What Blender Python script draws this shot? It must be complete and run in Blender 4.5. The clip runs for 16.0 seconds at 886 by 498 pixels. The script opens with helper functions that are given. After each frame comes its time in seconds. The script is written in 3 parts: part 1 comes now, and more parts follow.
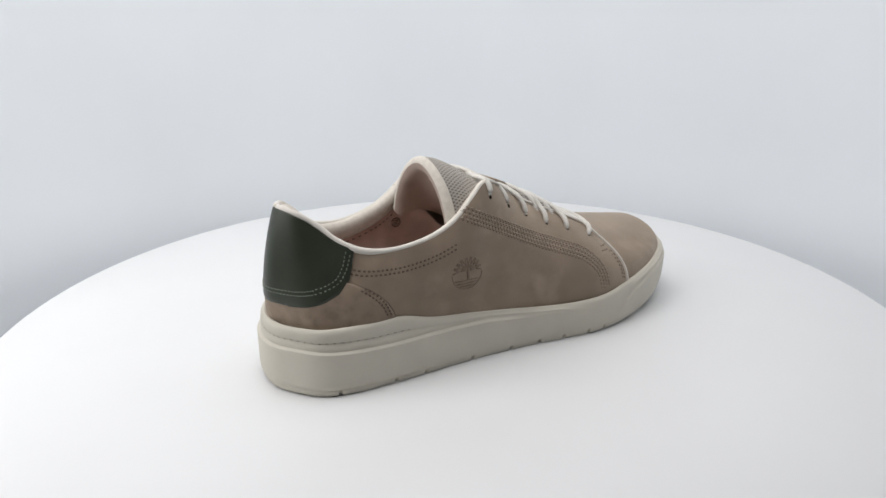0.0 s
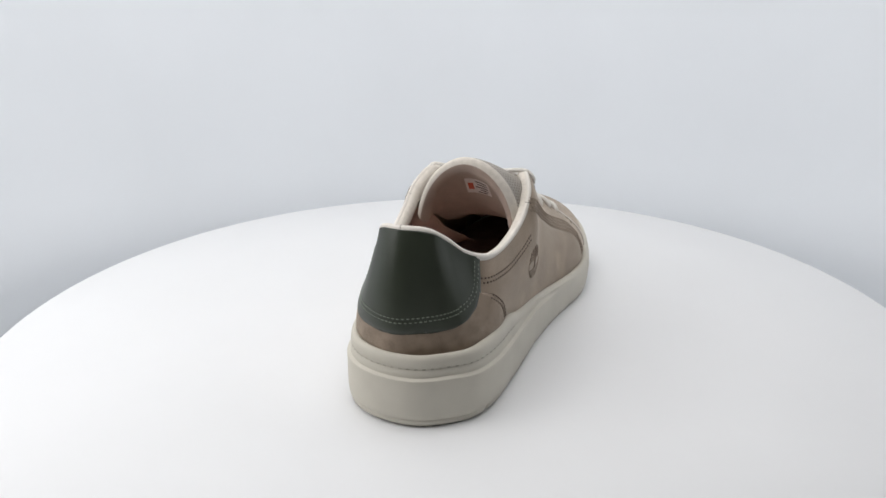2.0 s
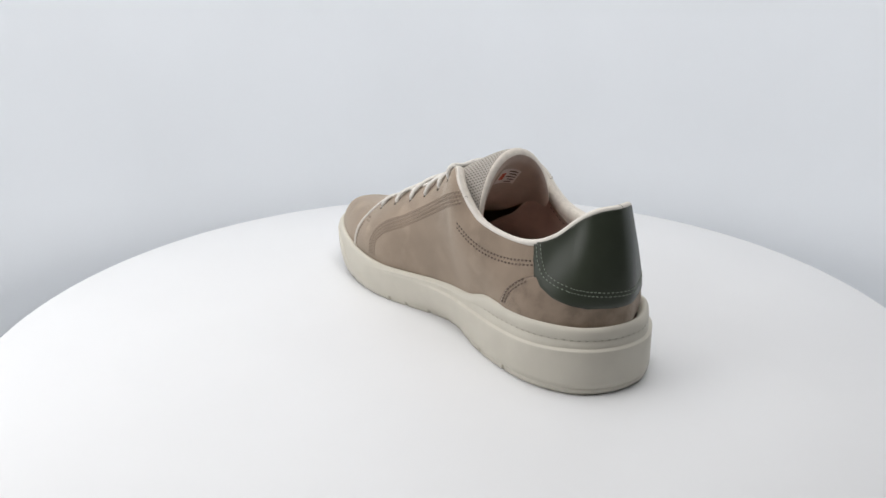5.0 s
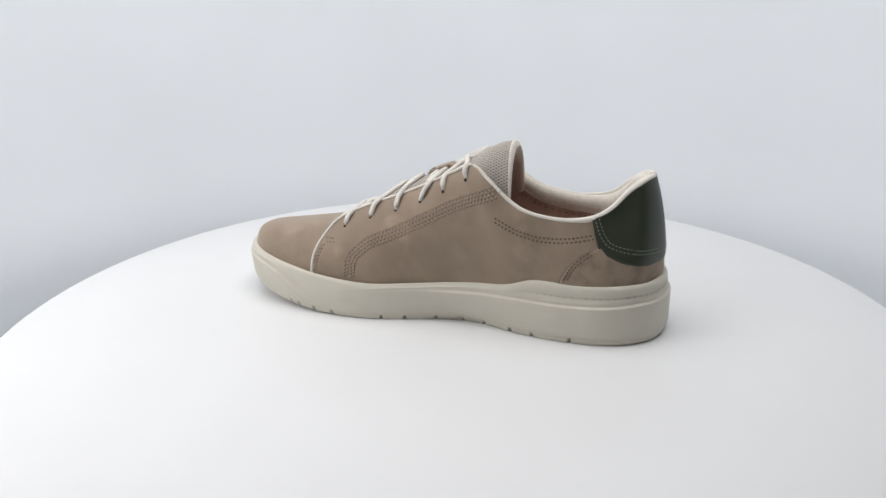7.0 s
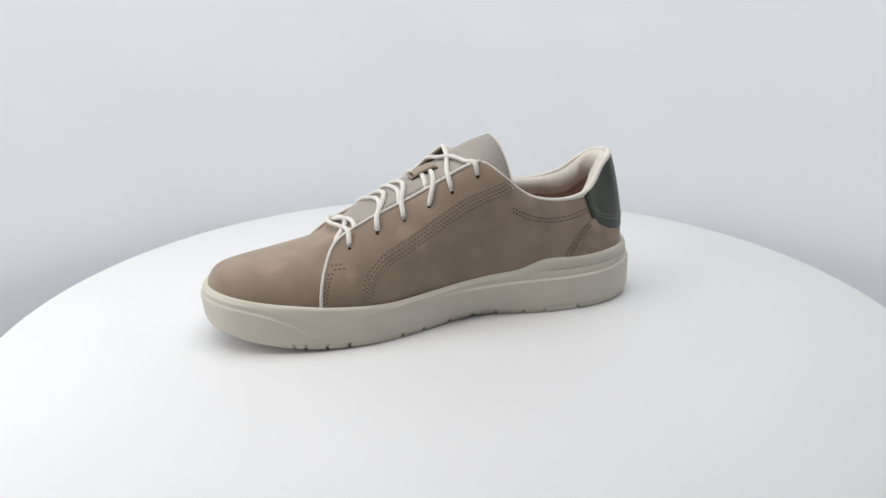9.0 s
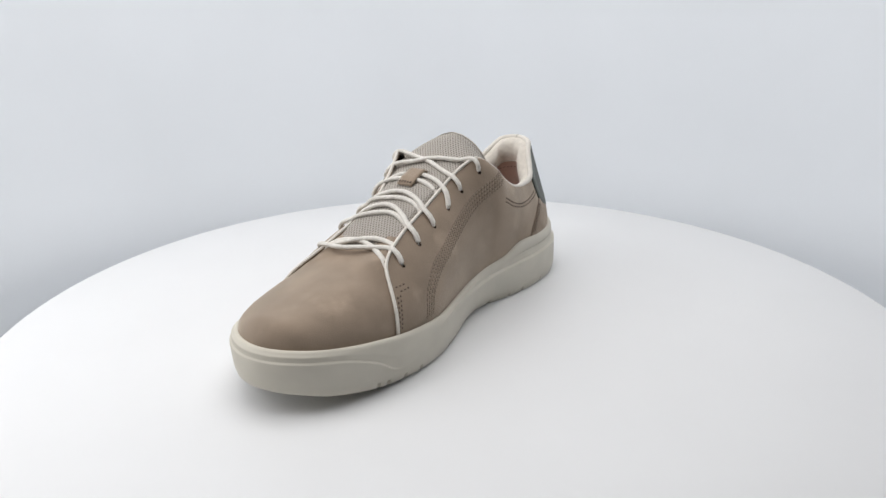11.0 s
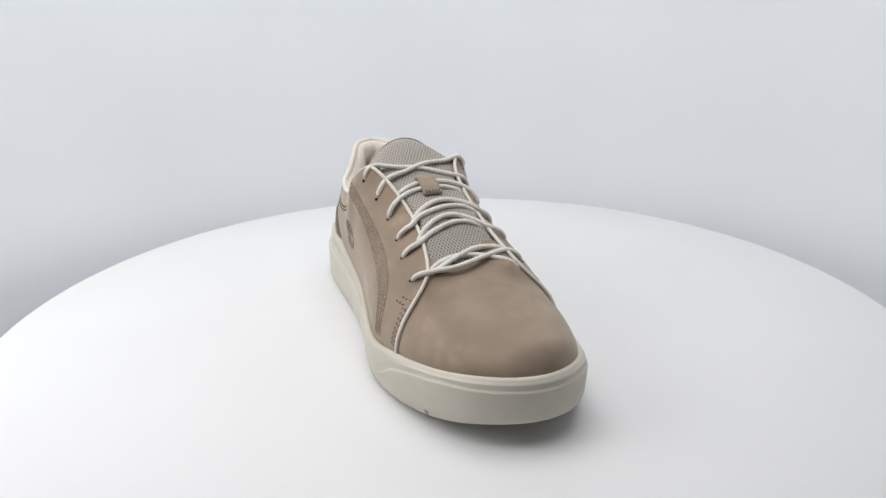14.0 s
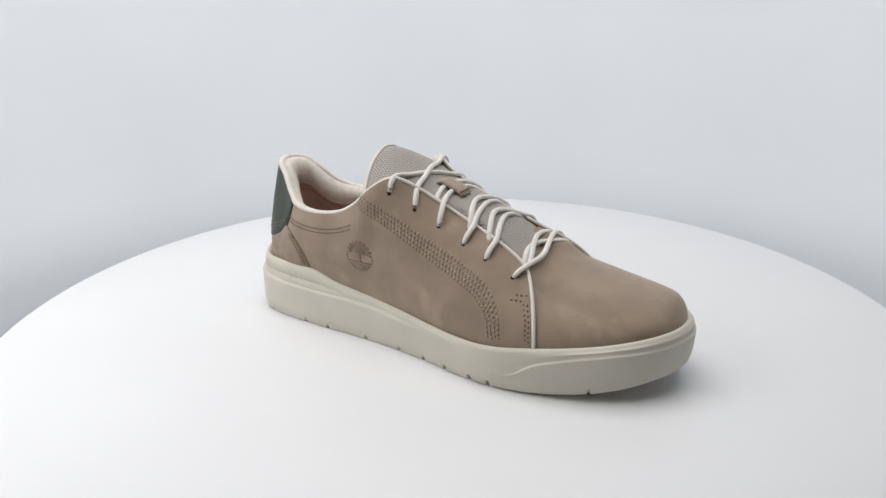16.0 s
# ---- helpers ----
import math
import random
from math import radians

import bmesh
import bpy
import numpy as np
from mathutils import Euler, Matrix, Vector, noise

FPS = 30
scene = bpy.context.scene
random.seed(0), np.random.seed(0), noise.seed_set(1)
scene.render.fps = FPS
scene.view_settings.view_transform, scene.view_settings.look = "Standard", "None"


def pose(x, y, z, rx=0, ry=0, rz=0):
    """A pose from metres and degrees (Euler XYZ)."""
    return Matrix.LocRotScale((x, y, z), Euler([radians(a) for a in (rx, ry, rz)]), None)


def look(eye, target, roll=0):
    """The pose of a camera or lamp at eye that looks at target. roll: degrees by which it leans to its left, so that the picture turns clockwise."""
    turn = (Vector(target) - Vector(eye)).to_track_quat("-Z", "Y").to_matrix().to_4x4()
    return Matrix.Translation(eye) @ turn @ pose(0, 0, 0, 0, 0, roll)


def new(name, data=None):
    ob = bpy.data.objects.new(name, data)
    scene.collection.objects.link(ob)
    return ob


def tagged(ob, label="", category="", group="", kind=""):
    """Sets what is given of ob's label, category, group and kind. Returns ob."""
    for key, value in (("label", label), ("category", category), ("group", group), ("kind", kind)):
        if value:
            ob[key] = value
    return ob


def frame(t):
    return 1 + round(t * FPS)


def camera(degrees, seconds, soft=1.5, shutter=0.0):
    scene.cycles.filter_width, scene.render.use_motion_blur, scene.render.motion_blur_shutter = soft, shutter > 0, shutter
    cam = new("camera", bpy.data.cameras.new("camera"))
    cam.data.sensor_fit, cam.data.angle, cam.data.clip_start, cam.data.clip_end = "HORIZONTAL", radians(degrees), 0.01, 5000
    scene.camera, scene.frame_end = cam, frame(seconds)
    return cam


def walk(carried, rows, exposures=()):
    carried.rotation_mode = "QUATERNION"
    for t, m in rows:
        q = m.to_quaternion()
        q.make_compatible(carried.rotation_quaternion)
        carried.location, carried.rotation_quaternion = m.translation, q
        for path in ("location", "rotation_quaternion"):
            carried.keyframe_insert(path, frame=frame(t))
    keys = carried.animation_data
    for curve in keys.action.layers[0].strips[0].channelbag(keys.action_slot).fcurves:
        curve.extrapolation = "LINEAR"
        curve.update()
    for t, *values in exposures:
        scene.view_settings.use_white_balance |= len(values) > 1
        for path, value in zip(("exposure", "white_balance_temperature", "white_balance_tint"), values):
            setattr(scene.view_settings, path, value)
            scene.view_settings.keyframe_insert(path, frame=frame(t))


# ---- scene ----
# ---- camera ----
cam = camera(63.82, 16.0, soft=1.5)
EYE = (-0.0070, -0.4510, 0.2062)
EYE_POSE = Matrix.Translation(EYE) @ pose(0, 0, 0, 90 - 19.48, 0, 0) @ pose(0, 0, 0, 0, 0, -0.74)
walk(cam, [(0, EYE_POSE), (16, EYE_POSE)], exposures=[(0, 0.0, 6500, 10), (16, 0.0, 6500, 10)])

# ---- light ----
world = bpy.data.worlds.new("world")
scene.world = world
world.use_nodes = True
world.node_tree.nodes["Background"].inputs[0].default_value = (0.9, 0.93, 1.0, 1)
world.node_tree.nodes["Background"].inputs[1].default_value = 0.25


def area_lamp(name, at, target, sx, sy, watts, colour):
    data = bpy.data.lights.new(name, "AREA")
    data.shape, data.size, data.size_y, data.energy, data.color = "RECTANGLE", sx, sy, watts, colour
    ob = new(name, data)
    ob.matrix_world = look(at, target)
    return ob


area_lamp("softbox_light", (-0.06, 0.0, 0.84), (-0.03, 0.14, 0), 0.88, 0.70, 5.88, (1.0, 0.99, 0.985))
area_lamp("side_panel_light", (-0.50, -0.20, 0.35), (0.0, 0.02, 0.04), 0.34, 0.42, 1.45, (1.0, 0.99, 0.985))


# ---- materials ----
def material(name, colour, rough=0.6, metal=0.0, scale=60.0, amount=0.08, bump=0.0, bump_scale=800.0, ribs=0.0,
             spec=0.5, sheen=0.0, stains=0.0, stain_scale=14.0, scuffs=0.0):
    """Noise-varied colour at two scales, with fine bump; object coordinates in metres."""
    m = bpy.data.materials.new(name)
    m.use_nodes = True
    nt = m.node_tree
    bsdf = nt.nodes["Principled BSDF"]
    tex = nt.nodes.new("ShaderNodeTexCoord")

    def noise_node(s, detail=4.0):
        n = nt.nodes.new("ShaderNodeTexNoise")
        n.inputs["Scale"].default_value, n.inputs["Detail"].default_value = s, detail
        nt.links.new(tex.outputs["Object"], n.inputs["Vector"])
        return n

    def mix(fac, a, b):
        n = nt.nodes.new("ShaderNodeMix")
        n.data_type = "RGBA"
        nt.links.new(fac, n.inputs["Factor"])
        if isinstance(a, tuple):
            n.inputs["A"].default_value = a
        else:
            nt.links.new(a, n.inputs["A"])
        n.inputs["B"].default_value = b
        return n.outputs["Result"]

    def ramp(fac, lo, hi):
        n = nt.nodes.new("ShaderNodeMapRange")
        n.inputs["From Min"].default_value, n.inputs["From Max"].default_value = lo, hi
        nt.links.new(fac, n.inputs["Value"])
        return n.outputs["Result"]

    lo = tuple(c * (1 - amount) for c in colour) + (1,)
    hi = tuple(min(1, c * (1 + amount)) for c in colour) + (1,)
    col = mix(ramp(noise_node(scale).outputs["Fac"], 0.35, 0.65), lo, hi)
    if stains:
        dark = tuple(c * (1 - stains) for c in colour) + (1,)
        col = mix(ramp(noise_node(stain_scale, 6.0).outputs["Fac"], 0.48, 0.78), col, dark)
    if scuffs:
        pale = tuple(min(1, c * (1 + scuffs)) for c in colour) + (1,)
        col = mix(ramp(noise_node(stain_scale * 1.7, 5.0).outputs["Fac"], 0.55, 0.8), col, pale)
    nt.links.new(col, bsdf.inputs["Base Color"])
    bsdf.inputs["Roughness"].default_value = rough
    bsdf.inputs["Metallic"].default_value = metal
    bsdf.inputs["Specular IOR Level"].default_value = spec
    if sheen:
        bsdf.inputs["Sheen Weight"].default_value = sheen
        bsdf.inputs["Sheen Roughness"].default_value = 0.5
        bsdf.inputs["Sheen Tint"].default_value = (1.0, 0.93, 0.82, 1)
    if bump:
        b = nt.nodes.new("ShaderNodeBump")
        b.inputs["Strength"].default_value = bump
        b.inputs["Distance"].default_value = 0.0006
        nt.links.new(noise_node(bump_scale, 3.0).outputs["Fac"], b.inputs["Height"])
        nt.links.new(b.outputs["Normal"], bsdf.inputs["Normal"])
        if ribs:
            w = nt.nodes.new("ShaderNodeTexWave")
            w.bands_direction = "Z"
            w.inputs["Scale"].default_value, w.inputs["Distortion"].default_value = ribs, 1.5
            w.inputs["Detail Scale"].default_value = 0.6
            nt.links.new(tex.outputs["Object"], w.inputs["Vector"])
            c = nt.nodes.new("ShaderNodeBump")
            c.inputs["Strength"].default_value, c.inputs["Distance"].default_value = 0.13, 0.0005
            nt.links.new(w.outputs["Fac"], c.inputs["Height"])
            nt.links.new(b.outputs["Normal"], c.inputs["Normal"])
            nt.links.new(c.outputs["Normal"], bsdf.inputs["Normal"])
    return m


WHITE_TABLE = material("white_acrylic", (0.77, 0.775, 0.783), 0.45, scale=9, amount=0.01)
WHITE_PAPER = material("white_backdrop_sheet", (0.835, 0.865, 0.90), 0.8, scale=5, amount=0.012)
ROOM_PAINT = material("grey_room_paint", (0.52, 0.52, 0.52), 0.8, scale=3, amount=0.04)
NUBUCK = material("taupe_nubuck", (0.292, 0.223, 0.166), 0.75, scale=55, amount=0.11, bump=0.3, bump_scale=1500, spec=0.2, sheen=0.5, stains=0.15, stain_scale=24.0, scuffs=0.5)
SUEDE = material("taupe_suede", (0.29, 0.222, 0.168), 0.9, scale=120, amount=0.2, bump=0.5, bump_scale=2500, spec=0.1, sheen=0.4, stains=0.07, stain_scale=60)
GREEN = material("dark_green_leather", (0.034, 0.041, 0.027), 0.40, scale=60, amount=0.08, bump=0.12, bump_scale=1500)
RUBBER = material("cream_rubber", (0.60, 0.565, 0.485), 0.6, scale=50, amount=0.03, bump=0.12, bump_scale=1400)
CREAM = material("cream_textile", (0.70, 0.65, 0.58), 0.85, scale=300, amount=0.06, bump=0.3, bump_scale=2600, ribs=260.0, sheen=0.3)
CREAM_EDGE = material("cream_piping", (0.72, 0.68, 0.62), 0.7, scale=200, amount=0.04, bump=0.1)
LINING = material("pinkish_tan_lining", (0.53, 0.385, 0.33), 0.85, scale=80, amount=0.1, bump=0.3, bump_scale=2200, stains=0.12)
TONGUE_TEXTILE = material("tan_ribbed_textile", (0.46, 0.36, 0.305), 0.9, scale=80, amount=0.08, bump=0.3, bump_scale=2400, ribs=260.0, sheen=0.2)
KNIT = material("grey_knit", (0.305, 0.277, 0.245), 0.9, scale=300, amount=0.12, bump=0.2, bump_scale=2500, sheen=0.3)


def knit_pattern(m):
    """Rows of small dark slots, staggered, as in a coarse knit."""
    nt = m.node_tree
    bsdf = nt.nodes["Principled BSDF"]
    tex = nt.nodes.new("ShaderNodeTexCoord")
    sep = nt.nodes.new("ShaderNodeSeparateXYZ")
    nt.links.new(tex.outputs["UV"], sep.inputs[0])

    def calc(op, a, c=None):
        n = nt.nodes.new("ShaderNodeMath")
        n.operation = op
        for k, value in enumerate((a, c)):
            if value is None:
                continue
            if isinstance(value, float):
                n.inputs[k].default_value = value
            else:
                nt.links.new(value, n.inputs[k])
        return n.outputs[0]

    wave = calc("MULTIPLY", calc("SINE", calc("MULTIPLY", sep.outputs["X"], 1800.0)), calc("SINE", calc("MULTIPLY", sep.outputs["Y"], 3000.0)))
    spot = nt.nodes.new("ShaderNodeMapRange")
    spot.inputs["From Min"].default_value, spot.inputs["From Max"].default_value = 0.12, 0.6
    nt.links.new(wave, spot.inputs["Value"])
    col = nt.nodes.new("ShaderNodeMix")
    col.data_type = "RGBA"
    col.inputs["A"].default_value, col.inputs["B"].default_value = (0.43, 0.395, 0.355, 1), (0.14, 0.125, 0.11, 1)
    nt.links.new(spot.outputs["Result"], col.inputs["Factor"])
    nt.links.new(col.outputs["Result"], bsdf.inputs["Base Color"])
    b = nt.nodes.new("ShaderNodeBump")
    b.invert = True
    b.inputs["Strength"].default_value, b.inputs["Distance"].default_value = 0.7, 0.0007
    nt.links.new(spot.outputs["Result"], b.inputs["Height"])
    nt.links.new(b.outputs["Normal"], bsdf.inputs["Normal"])


knit_pattern(KNIT)
LACE = material("off_white_lace", (0.74, 0.71, 0.66), 0.85, scale=500, amount=0.06, bump=0.5, bump_scale=2400)
SOLE_THREAD = material("cream_thread", (0.47, 0.435, 0.36), 0.8, scale=200, amount=0.1)
TAUPE_THREAD = material("taupe_thread", (0.345, 0.275, 0.215), 0.8, scale=300, amount=0.15)
THREAD = material("brown_thread", (0.135, 0.098, 0.076), 0.8, scale=200, amount=0.12)
STITCH_AND_GAP_SHADE = material("brown_stitch_and_gap_shade", (0.165, 0.12, 0.092), 0.85, scale=200, amount=0.12)
GREEN_THREAD = material("pale_green_thread", (0.20, 0.23, 0.18), 0.8, scale=200, amount=0.12)
EMBOSS = material("pressed_taupe", (0.22, 0.164, 0.124), 0.85, scale=200, amount=0.1)
DARK = material("dark_eyelet_hole_shade", (0.03, 0.022, 0.017), 0.95, scale=200, amount=0.1, spec=0.05)
LABEL_WHITE = material("label_white", (0.75, 0.66, 0.62), 0.8, scale=200, amount=0.05)
LABEL_RED = material("label_red", (0.55, 0.12, 0.07), 0.8, scale=200, amount=0.05)

# ---- mesh helpers ----
U = 0.0009677  # one drawing unit of the shoe, in metres


def mesh_object(name, verts, faces, mat, parent=None, label="", smooth=True):
    me = bpy.data.meshes.new(name)
    me.from_pydata([tuple(v) for v in verts], [], faces)
    me.polygons.foreach_set("use_smooth", [smooth] * len(me.polygons))
    me.materials.append(mat)
    me.update()
    ob = new(name, me)
    ob.parent = parent
    return tagged(ob, label)


class Pile:
    """Collects several bodies into one mesh."""

    def __init__(self):
        self.v, self.f = [], []

    def add(self, verts, faces):
        n = len(self.v)
        self.v += [tuple(p) for p in verts]
        self.f += [tuple(i + n for i in q) for q in faces]

    def make(self, name, mat, parent=None, label="", smooth=True, scale=1.0):
        ob = mesh_object(name, np.array(self.v) * scale, self.f, mat, parent, label, smooth)
        return tagged(ob, kind="stuff") if "stitching" in name else ob


def map_grid(ob, p):
    """Lays a map in metres over a grid mesh: along its rows and across them."""
    nu, nv = p.shape[:2]
    along = np.concatenate([np.zeros((1, nv)), np.cumsum(np.linalg.norm(np.diff(p, axis=0), axis=2), axis=0)])
    across = np.concatenate([np.zeros((nu, 1)), np.cumsum(np.linalg.norm(np.diff(p, axis=1), axis=2), axis=1)], 1)
    across -= across[:, nv // 2:nv // 2 + 1]
    uv = np.stack([along.mean(1, keepdims=True) + 0 * along, across], -1).reshape(-1, 2)
    layer = ob.data.uv_layers.new(name="map")
    idx = np.zeros(len(ob.data.loops), dtype=np.int32)
    ob.data.loops.foreach_get("vertex_index", idx)
    layer.data.foreach_set("uv", uv[idx].ravel())


def grid_faces(nu, nv, closed_u=False, flip=False):
    out = []
    for i in range(nu if closed_u else nu - 1):
        j = (i + 1) % nu
        for k in range(nv - 1):
            q = (i * nv + k, j * nv + k, j * nv + k + 1, i * nv + k + 1)
            out.append(q[::-1] if flip else q)
    return out


def normals(p, closed_u=False):
    if closed_u:
        du = np.roll(p, -1, 0) - np.roll(p, 1, 0)
    else:
        du = np.gradient(p, axis=0)
    n = np.cross(du, np.gradient(p, axis=1))
    return n / (np.linalg.norm(n, axis=2, keepdims=True) + 1e-9)


def shell(p, inner):
    """A closed body between the grid p and the grid inner, of one shape."""
    nu, nv = p.shape[:2]
    n = nu * nv
    faces = grid_faces(nu, nv) + [tuple(i + n for i in q) for q in grid_faces(nu, nv, flip=True)]
    rim = ([i * nv for i in range(nu)] + [(nu - 1) * nv + k for k in range(1, nv)]
           + [i * nv + nv - 1 for i in range(nu - 2, -1, -1)] + [k for k in range(nv - 2, 0, -1)])
    for a, b in zip(rim, rim[1:] + rim[:1]):
        faces.append((b, a, a + n, b + n))
    return np.concatenate([p.reshape(-1, 3), inner.reshape(-1, 3)]), faces


def tube(path, radius, sides=8, flat=1.0, up=None):
    """A round or oval cord along a path, with domed ends."""
    path = np.array(path, float)
    tan = np.gradient(path, axis=0)
    tan /= np.linalg.norm(tan, axis=1, keepdims=True) + 1e-9
    ref = np.array([0, 0, 1.0]) if up is None else np.array(up, float)
    if ref.ndim == 1:
        ref = np.tile(ref, (len(path), 1))
    side = np.cross(tan, ref)
    side /= np.linalg.norm(side, axis=1, keepdims=True) + 1e-9
    nrm = np.cross(side, tan)
    r = np.full(len(path), float(radius)) if np.isscalar(radius) else np.array(radius, float)
    verts, faces = [], []
    for i in range(len(path)):
        for k in range(sides):
            a = 2 * math.pi * k / sides
            verts.append(path[i] + r[i] * (math.cos(a) * side[i] + flat * math.sin(a) * nrm[i]))
    for i in range(len(path) - 1):
        for k in range(sides):
            a, b = i * sides + k, i * sides + (k + 1) % sides
            faces.append((a, b, b + sides, a + sides))
    faces.append(tuple(range(sides))[::-1])
    faces.append(tuple((len(path) - 1) * sides + k for k in range(sides)))
    return verts, faces


def spline(knots, values, t):
    """Smooth curve through values (n or n x d) at the knots, at every t."""
    k, v, t = np.array(knots, float), np.array(values, float), np.array(t, float)
    v = v.reshape(len(k), -1)
    if k[0] > k[-1]:
        k, v = k[::-1], v[::-1]
    d = np.diff(v, axis=0) / np.diff(k)[:, None]
    m = np.empty_like(v)
    m[0], m[-1] = d[0], d[-1]
    h = np.diff(k)[:, None]
    m[1:-1] = (d[:-1] * h[1:] + d[1:] * h[:-1]) / (h[1:] + h[:-1])
    i = np.clip(np.searchsorted(k, t, side="right") - 1, 0, len(k) - 2)
    s = ((np.clip(t, k[0], k[-1]) - k[i]) / (k[i + 1] - k[i]))[..., None]
    w = (k[i + 1] - k[i])[..., None]
    out = ((2 * s**3 - 3 * s**2 + 1) * v[i] + (s**3 - 2 * s**2 + s) * w * m[i]
           + (-2 * s**3 + 3 * s**2) * v[i + 1] + (s**3 - s**2) * w * m[i + 1])
    return out[..., 0] if np.array(values).ndim == 1 else out


def smooth01(x):
    x = np.clip(x, 0, 1)
    return x * x * (3 - 2 * x)


# ---- setting ----
def turntable():
    top = new("turntable")
    tagged(top, "round white acrylic photo turntable turning under the shoe", "turntable")
    p = Pile()
    prof = [(0.0, 0.0), (0.10, 0.0), (0.20, 0.0), (0.2975, 0.0), (0.2992, -0.0006), (0.3, -0.0022), (0.3, -0.012), (0.2985, -0.014), (0.0, -0.014)]
    n = 192
    for rr, z in prof:
        for i in range(n):
            a = 2 * math.pi * i / n
            p.v.append((rr * math.cos(a), rr * math.sin(a), z))
    for k in range(len(prof) - 1):
        for i in range(n):
            j = (i + 1) % n
            p.f.append((k * n + i, (k + 1) * n + i, (k + 1) * n + j, k * n + j))
    p.make("disc", WHITE_TABLE, top, "glossy white round disc")
    q = Pile()
    prof = [(0.0, -0.0145), (0.13, -0.0145), (0.13, -0.07), (0.09, -0.08), (0.09, -0.25), (0.16, -0.26), (0.16, -0.305), (0.0, -0.305)]
    n = 64
    for rr, z in prof:
        for i in range(n):
            a = 2 * math.pi * i / n
            q.v.append((rr * math.cos(a), rr * math.sin(a), z))
    for k in range(len(prof) - 1):
        for i in range(n):
            j = (i + 1) % n
            q.f.append((k * n + i, (k + 1) * n + i, (k + 1) * n + j, k * n + j))
    q.make("base", WHITE_TABLE, top)
    return top


def backdrop():
    """One white sheet that curves up from the ground behind the turntable into a round wall."""
    p = Pile()
    n = 121
    zs = np.concatenate([[-0.30, -0.296, -0.29], np.linspace(-0.285, 0.3, 40), [0.4], [0.6, 0.9]])
    prof = [(float(spline([-0.30, -0.285, -0.22, -0.14, -0.10, -0.07, -0.04, 0.01, 0.07, 0.15, 0.25, 0.4, 0.9], [0.34, 0.44, 0.50, 0.522, 0.525, 0.528, 0.538, 0.561, 0.583, 0.606, 0.628, 0.65, 0.67], np.array(z))), z) for z in zs]
    rows = []
    for i in range(n):
        a = radians(-20 + 209 * i / (n - 1))
        rows.append([(rr * math.cos(a), rr * math.sin(a), z) for rr, z in prof])
    g = np.array(rows)
    v, f = shell(g, g - normals(g) * 0.003)
    ob = mesh_object("backdrop", v, f, WHITE_PAPER)
    return tagged(ob, "curved seamless white backdrop sheet behind the turntable", "backdrop", kind="structure")


def box(name, x0, x1, y0, y1, z0, z1, mat, parent=None, label=""):
    v = [(x, y, z) for x in (x0, x1) for y in (y0, y1) for z in (z0, z1)]
    f = [(0, 1, 3, 2), (4, 6, 7, 5), (0, 4, 5, 1), (2, 3, 7, 6), (0, 2, 6, 4), (1, 5, 7, 3)]
    return mesh_object(name, v, f, mat, parent, label, smooth=False)


def room():
    tagged(box("floor", -1.5, 1.5, -1.8, 1.2, -0.36, -0.3055, ROOM_PAINT), "grey studio work surface", "floor", kind="structure")
    tagged(box("ceiling", -1.5, 1.5, -1.8, 1.2, 1.6, 1.7, ROOM_PAINT), "grey studio ceiling", "ceiling", kind="structure")
    tagged(box("wall_north", -1.5, 1.5, 1.2, 1.3, -0.36, 1.6, ROOM_PAINT), "grey studio wall", "wall", kind="structure")
    tagged(box("wall_south", -1.5, 1.5, -1.9, -1.8, -0.36, 1.6, ROOM_PAINT), "grey studio wall", "wall", kind="structure")
    tagged(box("wall_west", -1.6, -1.5, -1.8, 1.2, -0.36, 1.6, ROOM_PAINT), "grey studio wall", "wall", kind="structure")
    tagged(box("wall_east", 1.5, 1.6, -1.8, 1.2, -0.36, 1.6, ROOM_PAINT), "grey studio wall", "wall", kind="structure")


# ---- shoe forms (x from heel to toe, y towards the inner side, z up, drawing units) ----
OUTLINE_IN = [(310, 7.5), (306.5, 21.4), (295, 36.6), (272, 48), (246, 54.5), (222, 56.5), (200, 55.5), (175, 50), (150, 45), (125, 43),
              (90, 45.5), (58, 47.6), (34, 45.9), (17, 39.4), (6, 31), (-1.5, 18), (-4.5, 3)]
OUTLINE_OUT = [(-2.5, -13), (6, -26), (16, -36.5), (34, -41.8), (65, -43.6), (100, -44), (130, -46), (160, -49.3), (185, -54), (208, -57),
               (232, -54.5), (255, -48.5), (277, -39.7), (296, -26), (306.5, -10)]


UPPER_HEEL_IN = [(58, 47.5), (34, 46), (14.5, 37.5), (3, 24.5), (-5, 2)]
UPPER_HEEL_OUT = [(2.6, -22), (13.8, -36), (34, -41.9), (65, -43)]


def closed_outline(n, points):
    pts = np.array(points, float)
    m = len(pts)
    ext = np.concatenate([pts[-3:], pts, pts[:4]])
    d = np.concatenate([[0], np.cumsum(np.linalg.norm(np.diff(ext, axis=0), axis=1))])
    t = np.linspace(d[3], d[3 + m], 4000, endpoint=False)
    c = spline(d, ext, t)
    for _ in range(1000):
        c = (np.roll(c, 1, 0) + c * 2 + np.roll(c, -1, 0)) / 4
    s = np.concatenate([[0], np.cumsum(np.linalg.norm(np.diff(np.vstack([c, c[:1]]), axis=0), axis=1))])
    w = np.linspace(0, s[-1], n, endpoint=False)
    cc = np.vstack([c, c[:1]])
    return np.stack([np.interp(w, s, cc[:, 0]), np.interp(w, s, cc[:, 1])], 1)


